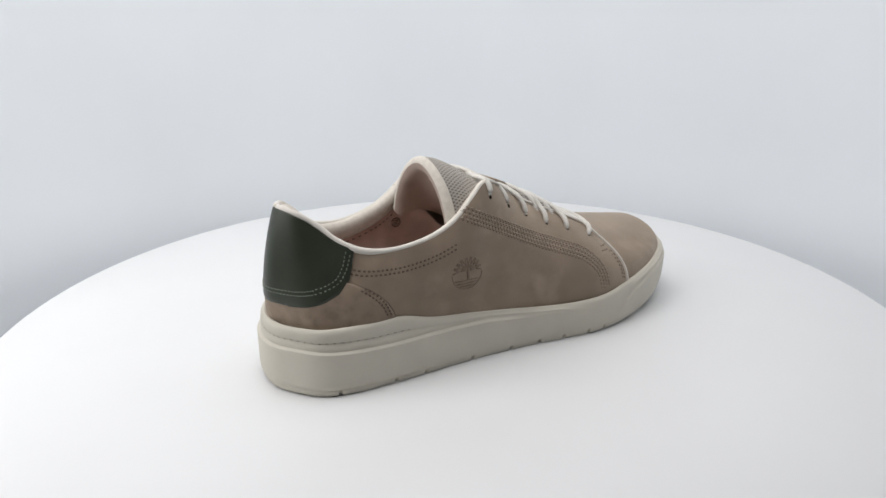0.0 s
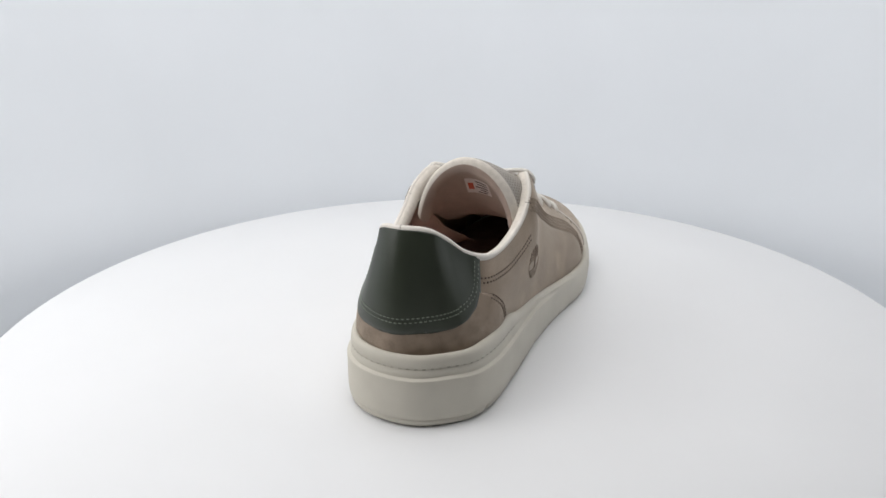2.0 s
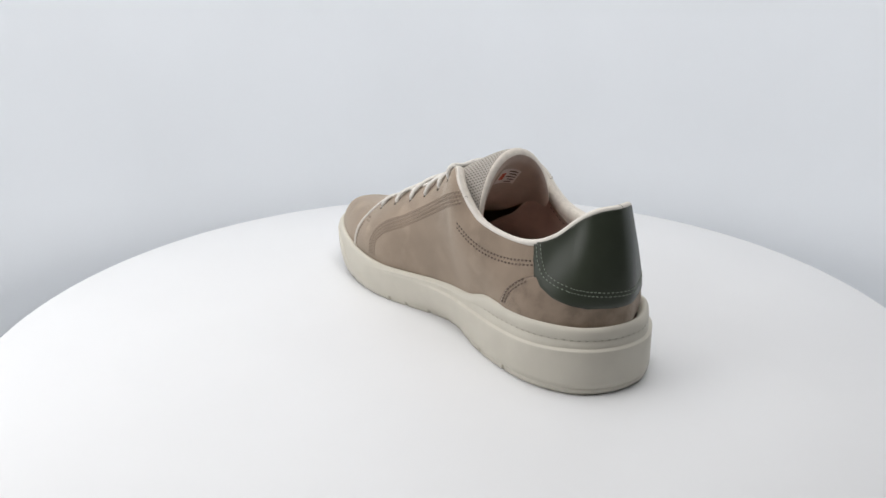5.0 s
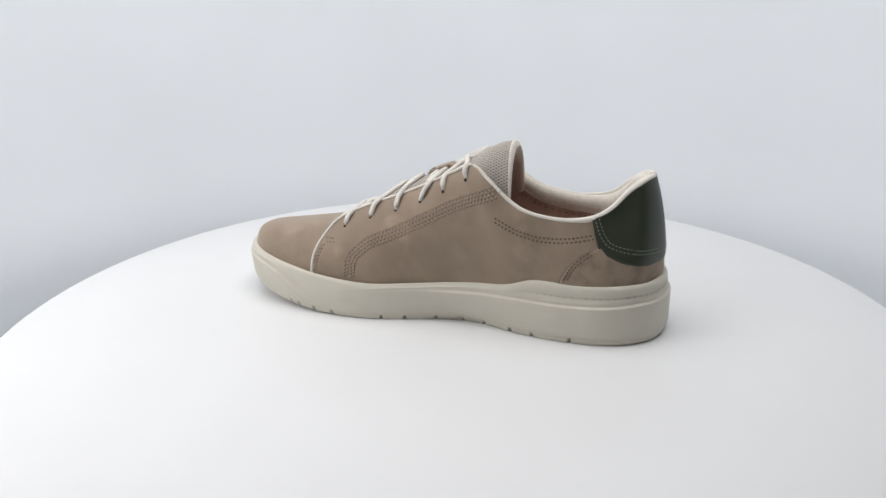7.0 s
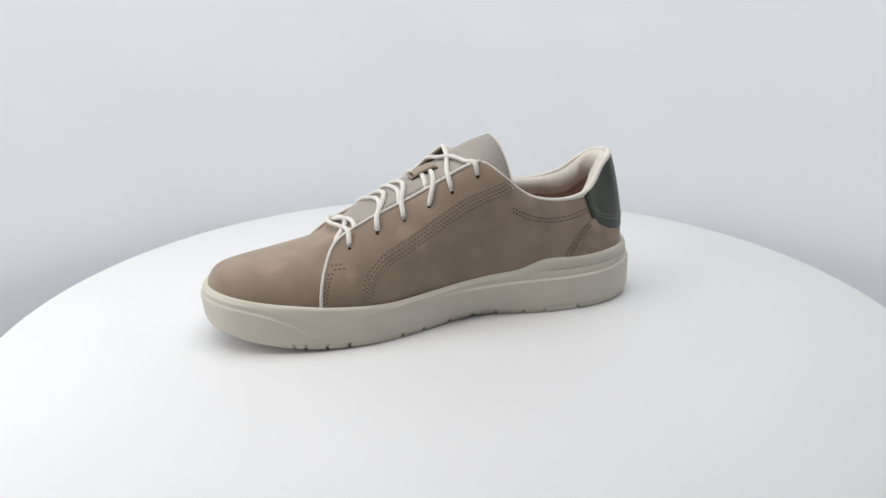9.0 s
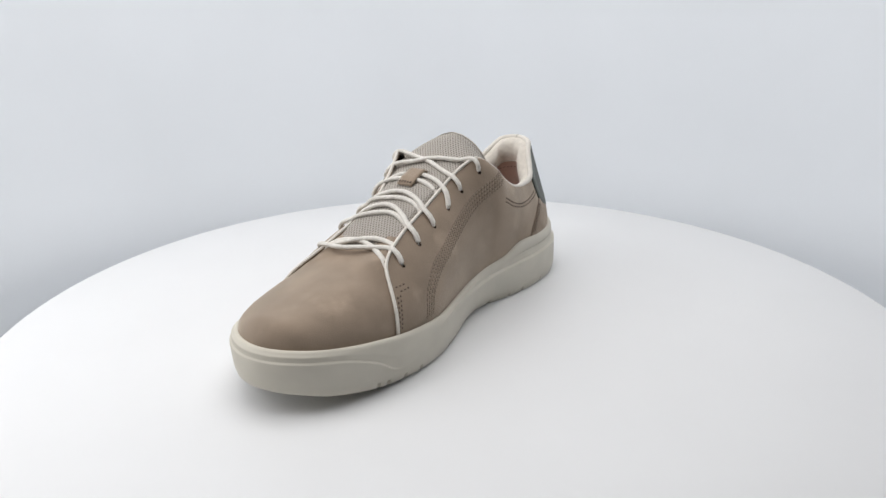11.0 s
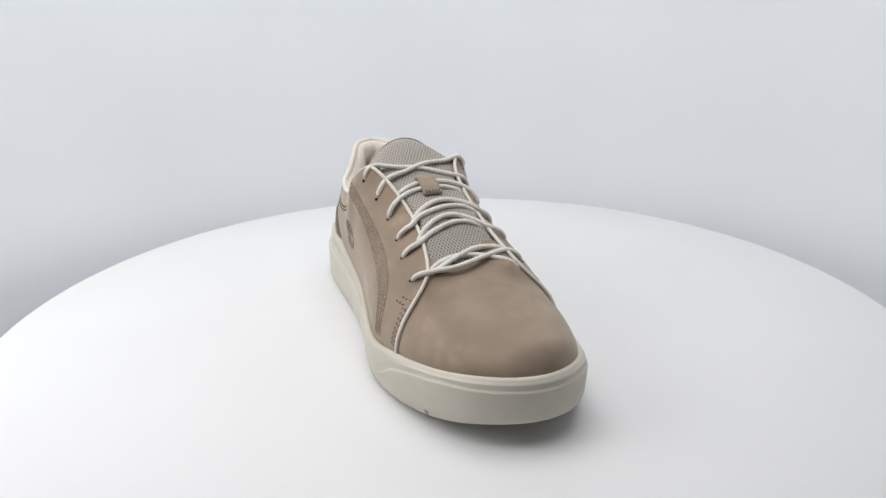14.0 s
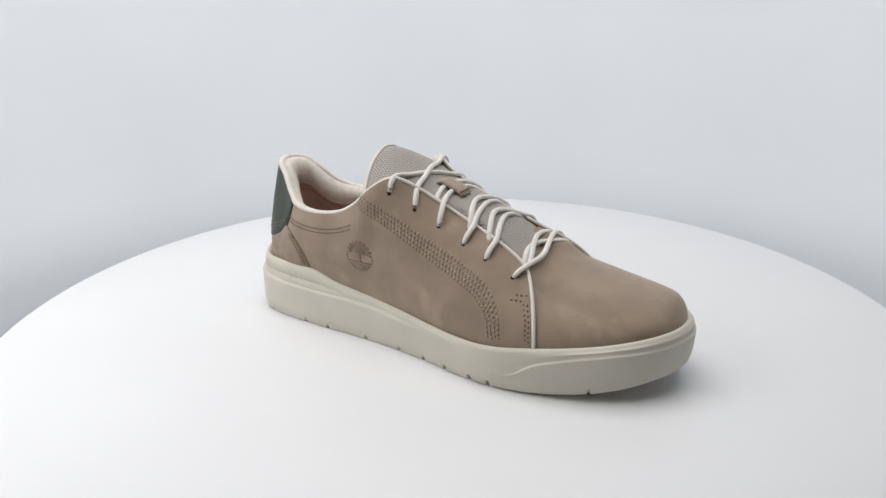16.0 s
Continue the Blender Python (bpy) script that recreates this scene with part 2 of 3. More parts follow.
def outline_normals(c):
    t = np.roll(c, -1, 0) - np.roll(c, 1, 0)
    n = np.stack([t[:, 1], -t[:, 0]], 1) * -1
    n /= np.linalg.norm(n, axis=1, keepdims=True)
    return n * np.sign(np.sum(n * (c - c.mean(0)), axis=1).sum())


ROUND = closed_outline(1440, OUTLINE_IN + OUTLINE_OUT)
ROUND = np.roll(ROUND, -int(np.argmax(ROUND[:, 0])), 0)
ROUND_N = outline_normals(ROUND)
HEEL_I = int(np.argmin(ROUND[:, 0]))
UP = closed_outline(1440, OUTLINE_IN[:-6] + UPPER_HEEL_IN + UPPER_HEEL_OUT + OUTLINE_OUT[5:])
UP = np.roll(UP, -int(np.argmax(UP[:, 0])), 0)
UP_N = outline_normals(UP)
UP_HEEL = int(np.argmin(UP[:, 0]))


def sole_top(x, medial):
    a = spline([-10, 60, 82, 97, 120, 160, 190, 215, 240, 270, 300, 315], [40.5, 39.5, 39, 34, 31.5, 28, 26.5, 28, 30.5, 34, 38.5, 40], x)
    b = spline([-10, 50, 68, 84, 115, 140, 165, 190, 215, 240, 270, 300, 315], [40.5, 40, 39.5, 35, 31, 28, 25.5, 24.5, 26, 29, 33.5, 38.5, 40], x)
    return np.where(medial, a, b)


def sole_lift(x):
    return spline([-10, 2, 15, 205, 230, 260, 285, 300, 320], [0.6, 0.2, 0, 0, 0.8, 3.6, 8.5, 12.5, 16], x)


def inset(d, idx=None):
    return ROUND - ROUND_N * (d if np.isscalar(d) else d[:, None])


# knots of the upper's wall: base along the outline (x), and its top edge
TOP_IN = [(223.5, 30.5, 66.5), (200, 26, 76.6), (178, 24.8, 84.9), (156, 24.5, 94.7), (137, 26.2, 104.5), (124, 32.5, 110.7), (111.5, 38.6, 102.6),
          (98, 40, 91), (85, 39.5, 84), (65, 36, 80), (46, 32, 81), (35, 25.5, 86), (26, 18.8, 95.4), (17.5, 13.8, 102), (12, 2, 103.8)]
BASE_IN = [238, 216, 190, 163, 138, 120, 110, 98, 84, 64, 45, 31, 18, 4, -5]
TOP_OUT = [(17, -10.8, 102.2), (26.5, -16.6, 95.4), (36, -23, 86.3), (48, -30.5, 81), (66, -34, 79.5), (88, -36, 83), (104, -37.5, 91), (116, -36.8, 102),
           (129, -31.2, 109.4), (141, -25.6, 105.2), (156, -20.3, 96), (175, -16.5, 85), (196, -17.8, 76), (217.7, -21.5, 66)]
BASE_OUT = [4, 18, 31, 46, 64, 86, 99, 110, 122, 140, 163, 188, 213, 237]
LEAN_IN_SIDE = [10, 14, 16, 16, 16, 14, 12, 10, 8, 7, 6, 4, 3, 4, 6]
LEAN_OUT_SIDE = [9, 14, 16, 15, 14, 11, 10, 8, 7, 6, 5, 4, 3, 4]
LEAN_AHEAD = [7, 3, 0, 0, 0, 0, 0, 0, 0, 0, 0, 0, 0, 0, 0]
LEAN_DOWN = [12, 9, 9, 10, 11, 13, 15, 17, 18, 18, 19, 19, 18, 17, 17]
BELLY = [2, 4.5, 5.5, 5.5, 4.5, 3.5, 2.5, 2, 1.5, 1.5, 1.5, 1.5, 1.5, 1.5, 1.5]
RISE = [0.5, 0.48, 0.44, 0.40, 0.36, 0.36, 0.36, 0.36, 0.36, 0.36, 0.36, 0.36, 0.36, 0.36, 0.36]


def outline_at(x, medial, line=ROUND, heel=HEEL_I):
    """Index along an outline where it passes x on one side."""
    if medial:
        return float(np.interp(-x, -line[:heel + 1, 0], np.arange(heel + 1)))
    return float(np.interp(x, line[heel:, 0], np.arange(heel, len(line))))


WALL_I = np.array([outline_at(x, True, UP, UP_HEEL) for x in BASE_IN] + [outline_at(x, False, UP, UP_HEEL) for x in BASE_OUT])
WALL_T = np.array(TOP_IN + TOP_OUT, float)
WALL_LO = np.array(LEAN_IN_SIDE + LEAN_OUT_SIDE[::-1], float)
WALL_LD = np.array(LEAN_DOWN + LEAN_DOWN[:-1][::-1], float)
WALL_RISE = np.array(RISE + RISE[:-1][::-1], float)
WALL_LA = np.array(LEAN_AHEAD + LEAN_AHEAD[:-1][::-1], float)
WALL_BELLY = np.array(BELLY + BELLY[:-1][::-1], float)
WALL_K = np.linspace(0, 1, len(WALL_I))
HEEL_U = WALL_K[14]
UPPER_INSET = 5.0 + (1.7 + 3.1 * (UP[:, 1] < -8)) * smooth01((55 - UP[:, 0]) / 45)
for _ in range(30):
    UPPER_INSET = (np.roll(UPPER_INSET, 3) + UPPER_INSET + np.roll(UPPER_INSET, -3)) / 3
UPPER_LINE = UP - UP_N * UPPER_INSET[:, None]
TOE_X = float(UPPER_LINE[:, 0].max())


def crown(x):
    return spline([190, 212, 232, 250, 273, 290, 306], [78, 67, 60.5, 57, 53.5, 51.5, 49.5], x)


def vamp_side(x, a):
    """Point of the toe dome at x and section angle a (-90 outer base .. 90 inner base)."""
    x = np.asarray(x, float)
    c = UPPER_LINE
    ym = np.interp(-x, -c[:UP_HEEL + 1, 0], c[:UP_HEEL + 1, 1])
    yl = np.interp(x, c[UP_HEEL:, 0], c[UP_HEEL:, 1])
    zm, zl = sole_top(x, True) - 3, sole_top(x, False) - 3
    f = np.clip((np.sin(a) + 1) / 2, 0, 1)
    zb = zl + (zm - zl) * f
    p = 2 / 2.35
    y = (ym + yl) / 2 + (ym - yl) / 2 * np.sign(np.sin(a)) * np.abs(np.sin(a)) ** p
    near = np.clip((TOE_X - x) / 13, 0, 1)
    full = (1 - (1 - near) ** 2.3) ** (1 / 2.3)
    z = zb + np.maximum(crown(x) - zb, 0) * full * np.abs(np.cos(a)) ** p
    z = z + 0.22 * np.maximum(z - zb, 0) * np.sin(a) * np.abs(np.cos(a))
    return np.stack([x + 0 * a, y, z], -1)


def wall(u, v):
    """The upper's outer wall: u from the inner front seam round the heel to the outer one, v from sole to top edge."""
    u, v = np.broadcast_arrays(np.asarray(u, float), np.asarray(v, float))
    i = spline(WALL_K, WALL_I, u)
    t = spline(WALL_K, WALL_T, u)
    lo, ld = spline(WALL_K, WALL_LO, u), spline(WALL_K, WALL_LD, u)
    c = UPPER_LINE
    j = np.arange(len(c))
    bx, by = np.interp(i, j, c[:, 0]), np.interp(i, j, c[:, 1])
    nx, ny = np.interp(i, j, UP_N[:, 0]), np.interp(i, j, UP_N[:, 1])
    med = u <= HEEL_U
    b = np.stack([bx, by, sole_top(bx, med) - 3], -1)
    n = np.stack([nx, ny, 0 * nx], -1)
    h = (t[..., 2] - b[..., 2])[..., None]
    c1 = b + n * spline(WALL_K, WALL_BELLY, u)[..., None] + np.array([0, 0, 1.0]) * h * spline(WALL_K, WALL_RISE, u)[..., None]
    ahead = spline(WALL_K, WALL_LA, u)[..., None] * np.array([1.0, 0, 0])
    c2 = t + ahead + n * lo[..., None] - np.array([0, 0, 1.0]) * ld[..., None]
    w = v[..., None]
    q = b * (1 - w) ** 3 + 3 * c1 * w * (1 - w) ** 2 + 3 * c2 * w * w * (1 - w) + t * w**3
    return q


def sole(parent):
    x, med = ROUND[:, 0], np.arange(len(ROUND)) <= HEEL_I
    zt, zb = sole_top(x, med), sole_lift(x)
    arch = np.where(med, 7.5 * np.exp(-((x - 128) / 32) ** 2), 0)
    # dark cuts at the tread's edge
    cut = np.zeros(len(ROUND))
    for xs, m in [(x0, True) for x0 in (257, 250, 236.5, 222, 185, 169, 148, 130, 114.5, 95, 79.5, 54)] + [(x0, False) for x0 in (268, 211, 198, 179, 161.5, 141, 113, 80, 60, 26)]:
        i0 = outline_at(xs, m)
        cut = np.maximum(cut, np.exp(-((np.arange(len(ROUND)) - i0) / 1.9) ** 4))
    notch = 2.6 * cut
    heel = smooth01((105 - x) / 40)
    toe = smooth01((x - np.where(med, 236, 215)) / 20)
    rz = np.where(med, spline([-10, 8, 26, 60, 100, 140, 185, 212, 232, 239, 246, 256, 270, 300, 320],
                              [28.2, 28.3, 26.9, 25.4, 25.4, 24.2, 21.5, 16, 11, 10.5, 12.5, 19.5, 26, 32.5, 34], x),
                  spline([-10, 8, 26, 60, 100, 140, 165, 190, 210, 218, 226, 236, 254, 300, 320],
                         [28.2, 28.3, 26.9, 25.4, 25.4, 24.2, 22, 16, 11, 10.5, 12.5, 19, 25, 32.5, 34], x))
    flare = smooth01((125 - x) / 40)
    rz = np.minimum(rz, zt - 5)
    step = 1.6 * smooth01((165 - x) / 40) + 1.0 * toe
    lip = 0.5 * smooth01((158 - x) / 35) + 0.15 * toe
    rows = []

    def row(ins, z):
        c = inset(ins)
        rows.append(np.column_stack([c, z]))

    row(np.full(len(x), 22.0), zb + 1.5)
    row(5.0 + arch + notch, zb + 0.15)
    row(3.0 - 0.9 * flare + arch + notch, zb + 0.2)
    row(1.9 - 1.1 * flare + arch * 0.9 + notch, zb + 1.0)
    row(1.6 - 1.3 * flare + arch * 0.85 + notch * 0.9, zb + 2.6)
    row(1.1 - 1.3 * flare + arch * 0.75 + notch * 0.5, zb + 4.0)
    row(1.0 - 0.9 * flare + arch * 0.74, zb + 4.4)
    row(0.95 - 0.9 * flare + arch * 0.73, zb + 4.8)
    row(0.8 - 1.3 * flare + arch * 0.66, zb + 5.4)

    def face(z):
        """Set-back of the plain sole wall at height z."""
        return 0.1 + 0.7 * np.clip((14 - (z - zb)) / 8.6, 0, 1) ** 1.3

    z1, z2, z3 = np.minimum(zb + 8, rz - 2.4), np.minimum(zb + 14, rz - 1.7), np.maximum(rz - 1.0, zb + 5.6)
    row(face(z1) - 1.3 * flare + arch * 0.5, z1)
    row(face(z2) - 0.8 * flare + arch * 0.2, z2)
    row(face(z3) - 0.1 - lip, z3)
    base = face(rz) - 0.1
    row(base - lip + 0.06 * step, rz - 0.5)
    row(base - lip + 0.3 * step, rz - 0.05)
    row(base + 0.85 * step, rz + 0.35)
    row(base + step, rz + 0.6)
    row(base * 0.9 + step + 0.05, rz + 1.0)
    mid = rz + (zt - rz) * 0.42
    row(step + 0.15, mid - 1.0)
    row(step + 0.2 + 0.55 * heel, mid - 0.3)
    row(step + 0.2 + 0.55 * heel, mid + 0.4)
    row(step + 0.35, mid + 1.1)
    row(step + 0.9, zt - 2.2)
    row(step + 1.5, zt - 0.9)
    row(step + 2.5, zt - 0.15)
    row(step + 3.6, zt)
    row(step + 5.2, zt - 1.0)
    row(np.full(len(x), 9.0), zt - 5)
    g = np.stack(rows, 1) * U
    n, m = g.shape[:2]
    f = grid_faces(n, m, closed_u=True)
    f.append(tuple(i * m for i in range(n)))
    ob = mesh_object("sole", g.reshape(-1, 3), f, RUBBER, parent, "thick cream rubber cupsole")
    # row of stitches in the groove round the heel
    p = Pile()
    i0, i1 = outline_at(82, True), outline_at(70, False)
    k = i0
    while k < i1:
        i = int(k)
        a, b = inset(2.4)[i], inset(2.4)[min(i + 4, len(x) - 1)]
        za, zb2 = mid[i] + 0.05, mid[min(i + 4, len(x) - 1)] + 0.05
        p.add(*tube([(a[0], a[1], za), ((a[0] + b[0]) / 2, (a[1] + b[1]) / 2, (za + zb2) / 2), (b[0], b[1], zb2)], [0.25, 0.4, 0.25], 5))
        k += 9.0
    p.make("sole_stitching", SOLE_THREAD, ob, "small recessed stitches round the heel", scale=U)
    return ob


def wall_piece(name, u0, u1, nu, v0, v1, nv, mat, parent, label="", out=0.0, thick=1.6):
    u = np.linspace(u0, u1, nu)[:, None]
    v = np.linspace(v0, v1, nv)[None, :]
    g = wall(u, v)
    n = normals(g)
    n *= np.sign(np.sum(n[..., :2] * (g[..., :2] - np.array([150, 3.0]))))
    v_, f_ = shell(g + n * out, g + n * (out - thick))
    return mesh_object(name, v_ * U, f_, mat, parent, label)


GU = np.linspace(0, 1, 700)
GV = np.linspace(0, 1, 140)
WG = wall(GU[:, None], GV[None, :])
WN = normals(WG)
WN *= np.sign(np.sum(WN[..., :2] * (WG[..., :2] - np.array([150, 3.0]))))


def on_wall(medial, x, z, out=0.0):
    """The wall's point at x and height z on one side, raised by out, and its normal."""
    half = GU <= HEEL_U if medial else GU > HEEL_U
    g, n = WG[half], WN[half]
    d = (g[..., 0] - x) ** 2 + (g[..., 2] - z) ** 2
    k = np.unravel_index(np.argmin(d), d.shape)
    a = slice(max(k[0] - 1, 0), k[0] + 2), slice(max(k[1] - 1, 0), k[1] + 2)
    w = np.exp(-d[a] / (d[k] + 0.15))
    w /= w.sum()
    p, m = (g[a] * w[..., None]).sum((0, 1)), n[k]
    p[0], p[2] = x, z
    return p + m * out, m


def vamp(parent):
    xs = TOE_X - (TOE_X - 203) * (1 - np.cos(np.linspace(0, math.pi / 2, 72))) ** 1.15
    a = np.linspace(-math.pi / 2, math.pi / 2, 61)
    g = vamp_side(xs[:, None], a[None, :])
    # behind the seams the toe piece slips under the side panels
    edge = np.concatenate([WG[:150:2].reshape(-1, 3), WG[-150::2].reshape(-1, 3)])
    edge_n = np.concatenate([WN[:150:2].reshape(-1, 3), WN[-150::2].reshape(-1, 3)])
    flat = g.reshape(-1, 3)
    for k in range(len(flat)):
        if flat[k, 0] < 258:
            d = flat[k] - edge
            j = int(np.argmin((d * d).sum(1)))
            over = float(d[j] @ edge_n[j]) + 1.3
            slide = float(np.linalg.norm(d[j] - (d[j] @ edge_n[j]) * edge_n[j]))
            flat[k] -= edge_n[j] * over * math.exp(-(slide / 7.0) ** 2)
    return mesh_object("vamp", flat * U, grid_faces(*g.shape[:2]), NUBUCK, parent, "smooth taupe nubuck toe")


def edge_u(medial, limit, iv):
    """u at which the wall's row iv crosses x = limit(z), going from the front to the heel."""
    half = np.where(GU <= HEEL_U)[0] if medial else np.where(GU > HEEL_U)[0][::-1]
    g = WG[half, iv]
    inside = np.where(g[:, 0] < limit(g[:, 2]))[0]
    if not len(inside):
        return HEEL_U
    k = inside[0]
    if k == 0:
        return GU[half[0]]
    f0, f1 = [g[m, 0] - limit(g[m, 2]) for m in (k - 1, k)]
    return GU[half[k - 1]] + (GU[half[k]] - GU[half[k - 1]]) * f0 / (f0 - f1)


def heel_piece(name, limit_in, limit_out, v0, v1, rows, mat, parent, label, out, thick=1.4):
    iv = np.unique(np.round(np.linspace(v0, v1, rows) * (len(GV) - 1)).astype(int))
    g = []
    for k in iv:
        a, b = edge_u(True, limit_in, k), edge_u(False, limit_out, k)
        if b - a > 0.004:
            g.append(wall(np.linspace(a, b, 90), np.full(90, GV[k])))
    g = np.transpose(np.array(g), (1, 0, 2))
    n = normals(g)
    n *= np.sign(np.sum(n[..., :2] * (g[..., :2] - np.array([60, 3.0]))))
    nu, nv = g.shape[:2]
    i, k = np.arange(nu)[:, None], np.arange(nv)[None, :]
    soft = smooth01(np.minimum(np.minimum(i, nu - 1 - i), k * 1.3) / 4.0)[..., None]
    v_, f_ = shell(g + n * out * (0.55 + 0.45 * soft), g + n * (out - thick))
    return mesh_object(name, v_ * U, f_, mat, parent, label)


def resample(pts, step):
    pts = np.array(pts, float)
    d = np.concatenate([[0], np.cumsum(np.linalg.norm(np.diff(pts, axis=0), axis=1))])
    fine = spline(d, pts, np.linspace(0, d[-1], 300))
    d = np.concatenate([[0], np.cumsum(np.linalg.norm(np.diff(fine, axis=0), axis=1))])
    w = np.arange(0, d[-1], step)
    return np.stack([np.interp(w, d, fine[:, k]) for k in range(fine.shape[1])], 1)


def stitches(pile, medial, line, offsets, out=0.25, step=2.6, length=1.35, r=0.6):
    """Rows of short stitches on the wall along a line of (x, z), side by side at the offsets."""
    c = resample(line, step)
    t = np.gradient(c, axis=0)
    t /= np.linalg.norm(t, axis=1, keepdims=True)
    n = np.stack([-t[:, 1], t[:, 0]], 1)
    for j, o in enumerate(offsets):
        for i in range(len(c)):
            q = c[i] + n[i] * o + t[i] * (step / 2 if j % 2 else 0)
            a, nn = on_wall(medial, *(q - t[i] * length / 2), out - 0.25)
            m, _ = on_wall(medial, *q, out)
            b, _ = on_wall(medial, *(q + t[i] * length / 2), out - 0.25)
            pile.add(*tube([a, m, b], [r * 0.7, r, r * 0.7], 5, flat=0.5, up=nn))


BAND_IN = [(208, 30), (206, 42.5), (197, 52.3), (176.5, 62), (157.5, 71.6), (138.5, 81.7), (119.5, 90.3), (107, 95)]
BAND_OUT = [(213, 30), (210, 42), (202, 51), (183, 60), (161.5, 69), (139.6, 79.8), (118.5, 90), (110, 94)]
COLLAR_IN = [(105.5, 78.5), (95, 73), (79, 68), (61, 67.2), (46, 69.5), (40.5, 70.5)]
COLLAR_OUT = [(103, 76), (92.5, 71.8), (77.5, 68.5), (58, 67.6), (44, 69), (40, 70)]
FOX = ([38, 44, 50, 55, 59, 62, 64.5, 72], [63.5, 61.5, 58, 53.5, 48.5, 43, 37, 26])
PATCH = ([47.5, 49.5, 50.3, 51.8, 54, 58, 63, 72, 82, 112], [-9, -4, 6, 16, 25, 33.5, 38, 41.3, 44, 49])


def fox_limit(z):
    return np.interp(z, *FOX)


def patch_limit(z):
    return np.interp(z, *PATCH)


def emblem(parent):
    """A pressed round mark: a ring with plain strokes inside."""
    p = Pile()
    cx, cz, r = 110.0, 58.5, 10.4

    def stroke(pts, w=0.55):
        q = [on_wall(False, cx + a, cz + b, 0.02) for a, b in pts]
        p.add(*tube([k[0] for k in q], w, 6, flat=0.45, up=[k[1] for k in q]))

    ring = [(r * math.cos(a), r * math.sin(a)) for a in np.linspace(radians(182), radians(358), 30)]
    stroke(ring, 0.45)
    stroke([(0.9, -4.4), (0.5, -1.5), (0.2, 1.5), (0, 4)], 1.15)
    # crown: limbs that fork twice towards a round outline
    for k, ang in enumerate((168, 148, 128, 108, 88, 68, 48, 28, 10)):
        a0 = radians(ang)
        start = (0.1, 0.6 + 2.6 * math.sin(a0))
        fork = (r * 0.52 * math.cos(a0), 1.0 + r * 0.46 * math.sin(a0))
        stroke([start, ((start[0] + fork[0]) / 2, (start[1] + fork[1]) / 2 + 0.3), fork], 0.55)
        for turn in (-8, 8):
            a1 = radians(ang + turn)
            tip = (r * 0.98 * math.cos(a1), r * 0.98 * math.sin(a1))
            stroke([fork, ((fork[0] + tip[0]) / 2, (fork[1] + tip[1]) / 2), tip], 0.5)
    for y, half in ((-4.6, 8.6), (-6.5, 7.2), (-8.3, 5.2)):
        stroke([(-half, y), (-half / 3, y - 0.2), (half / 3, y), (half, y)], 0.5)
    return p.make("emblem", EMBOSS, parent, "pressed round emblem", scale=U)


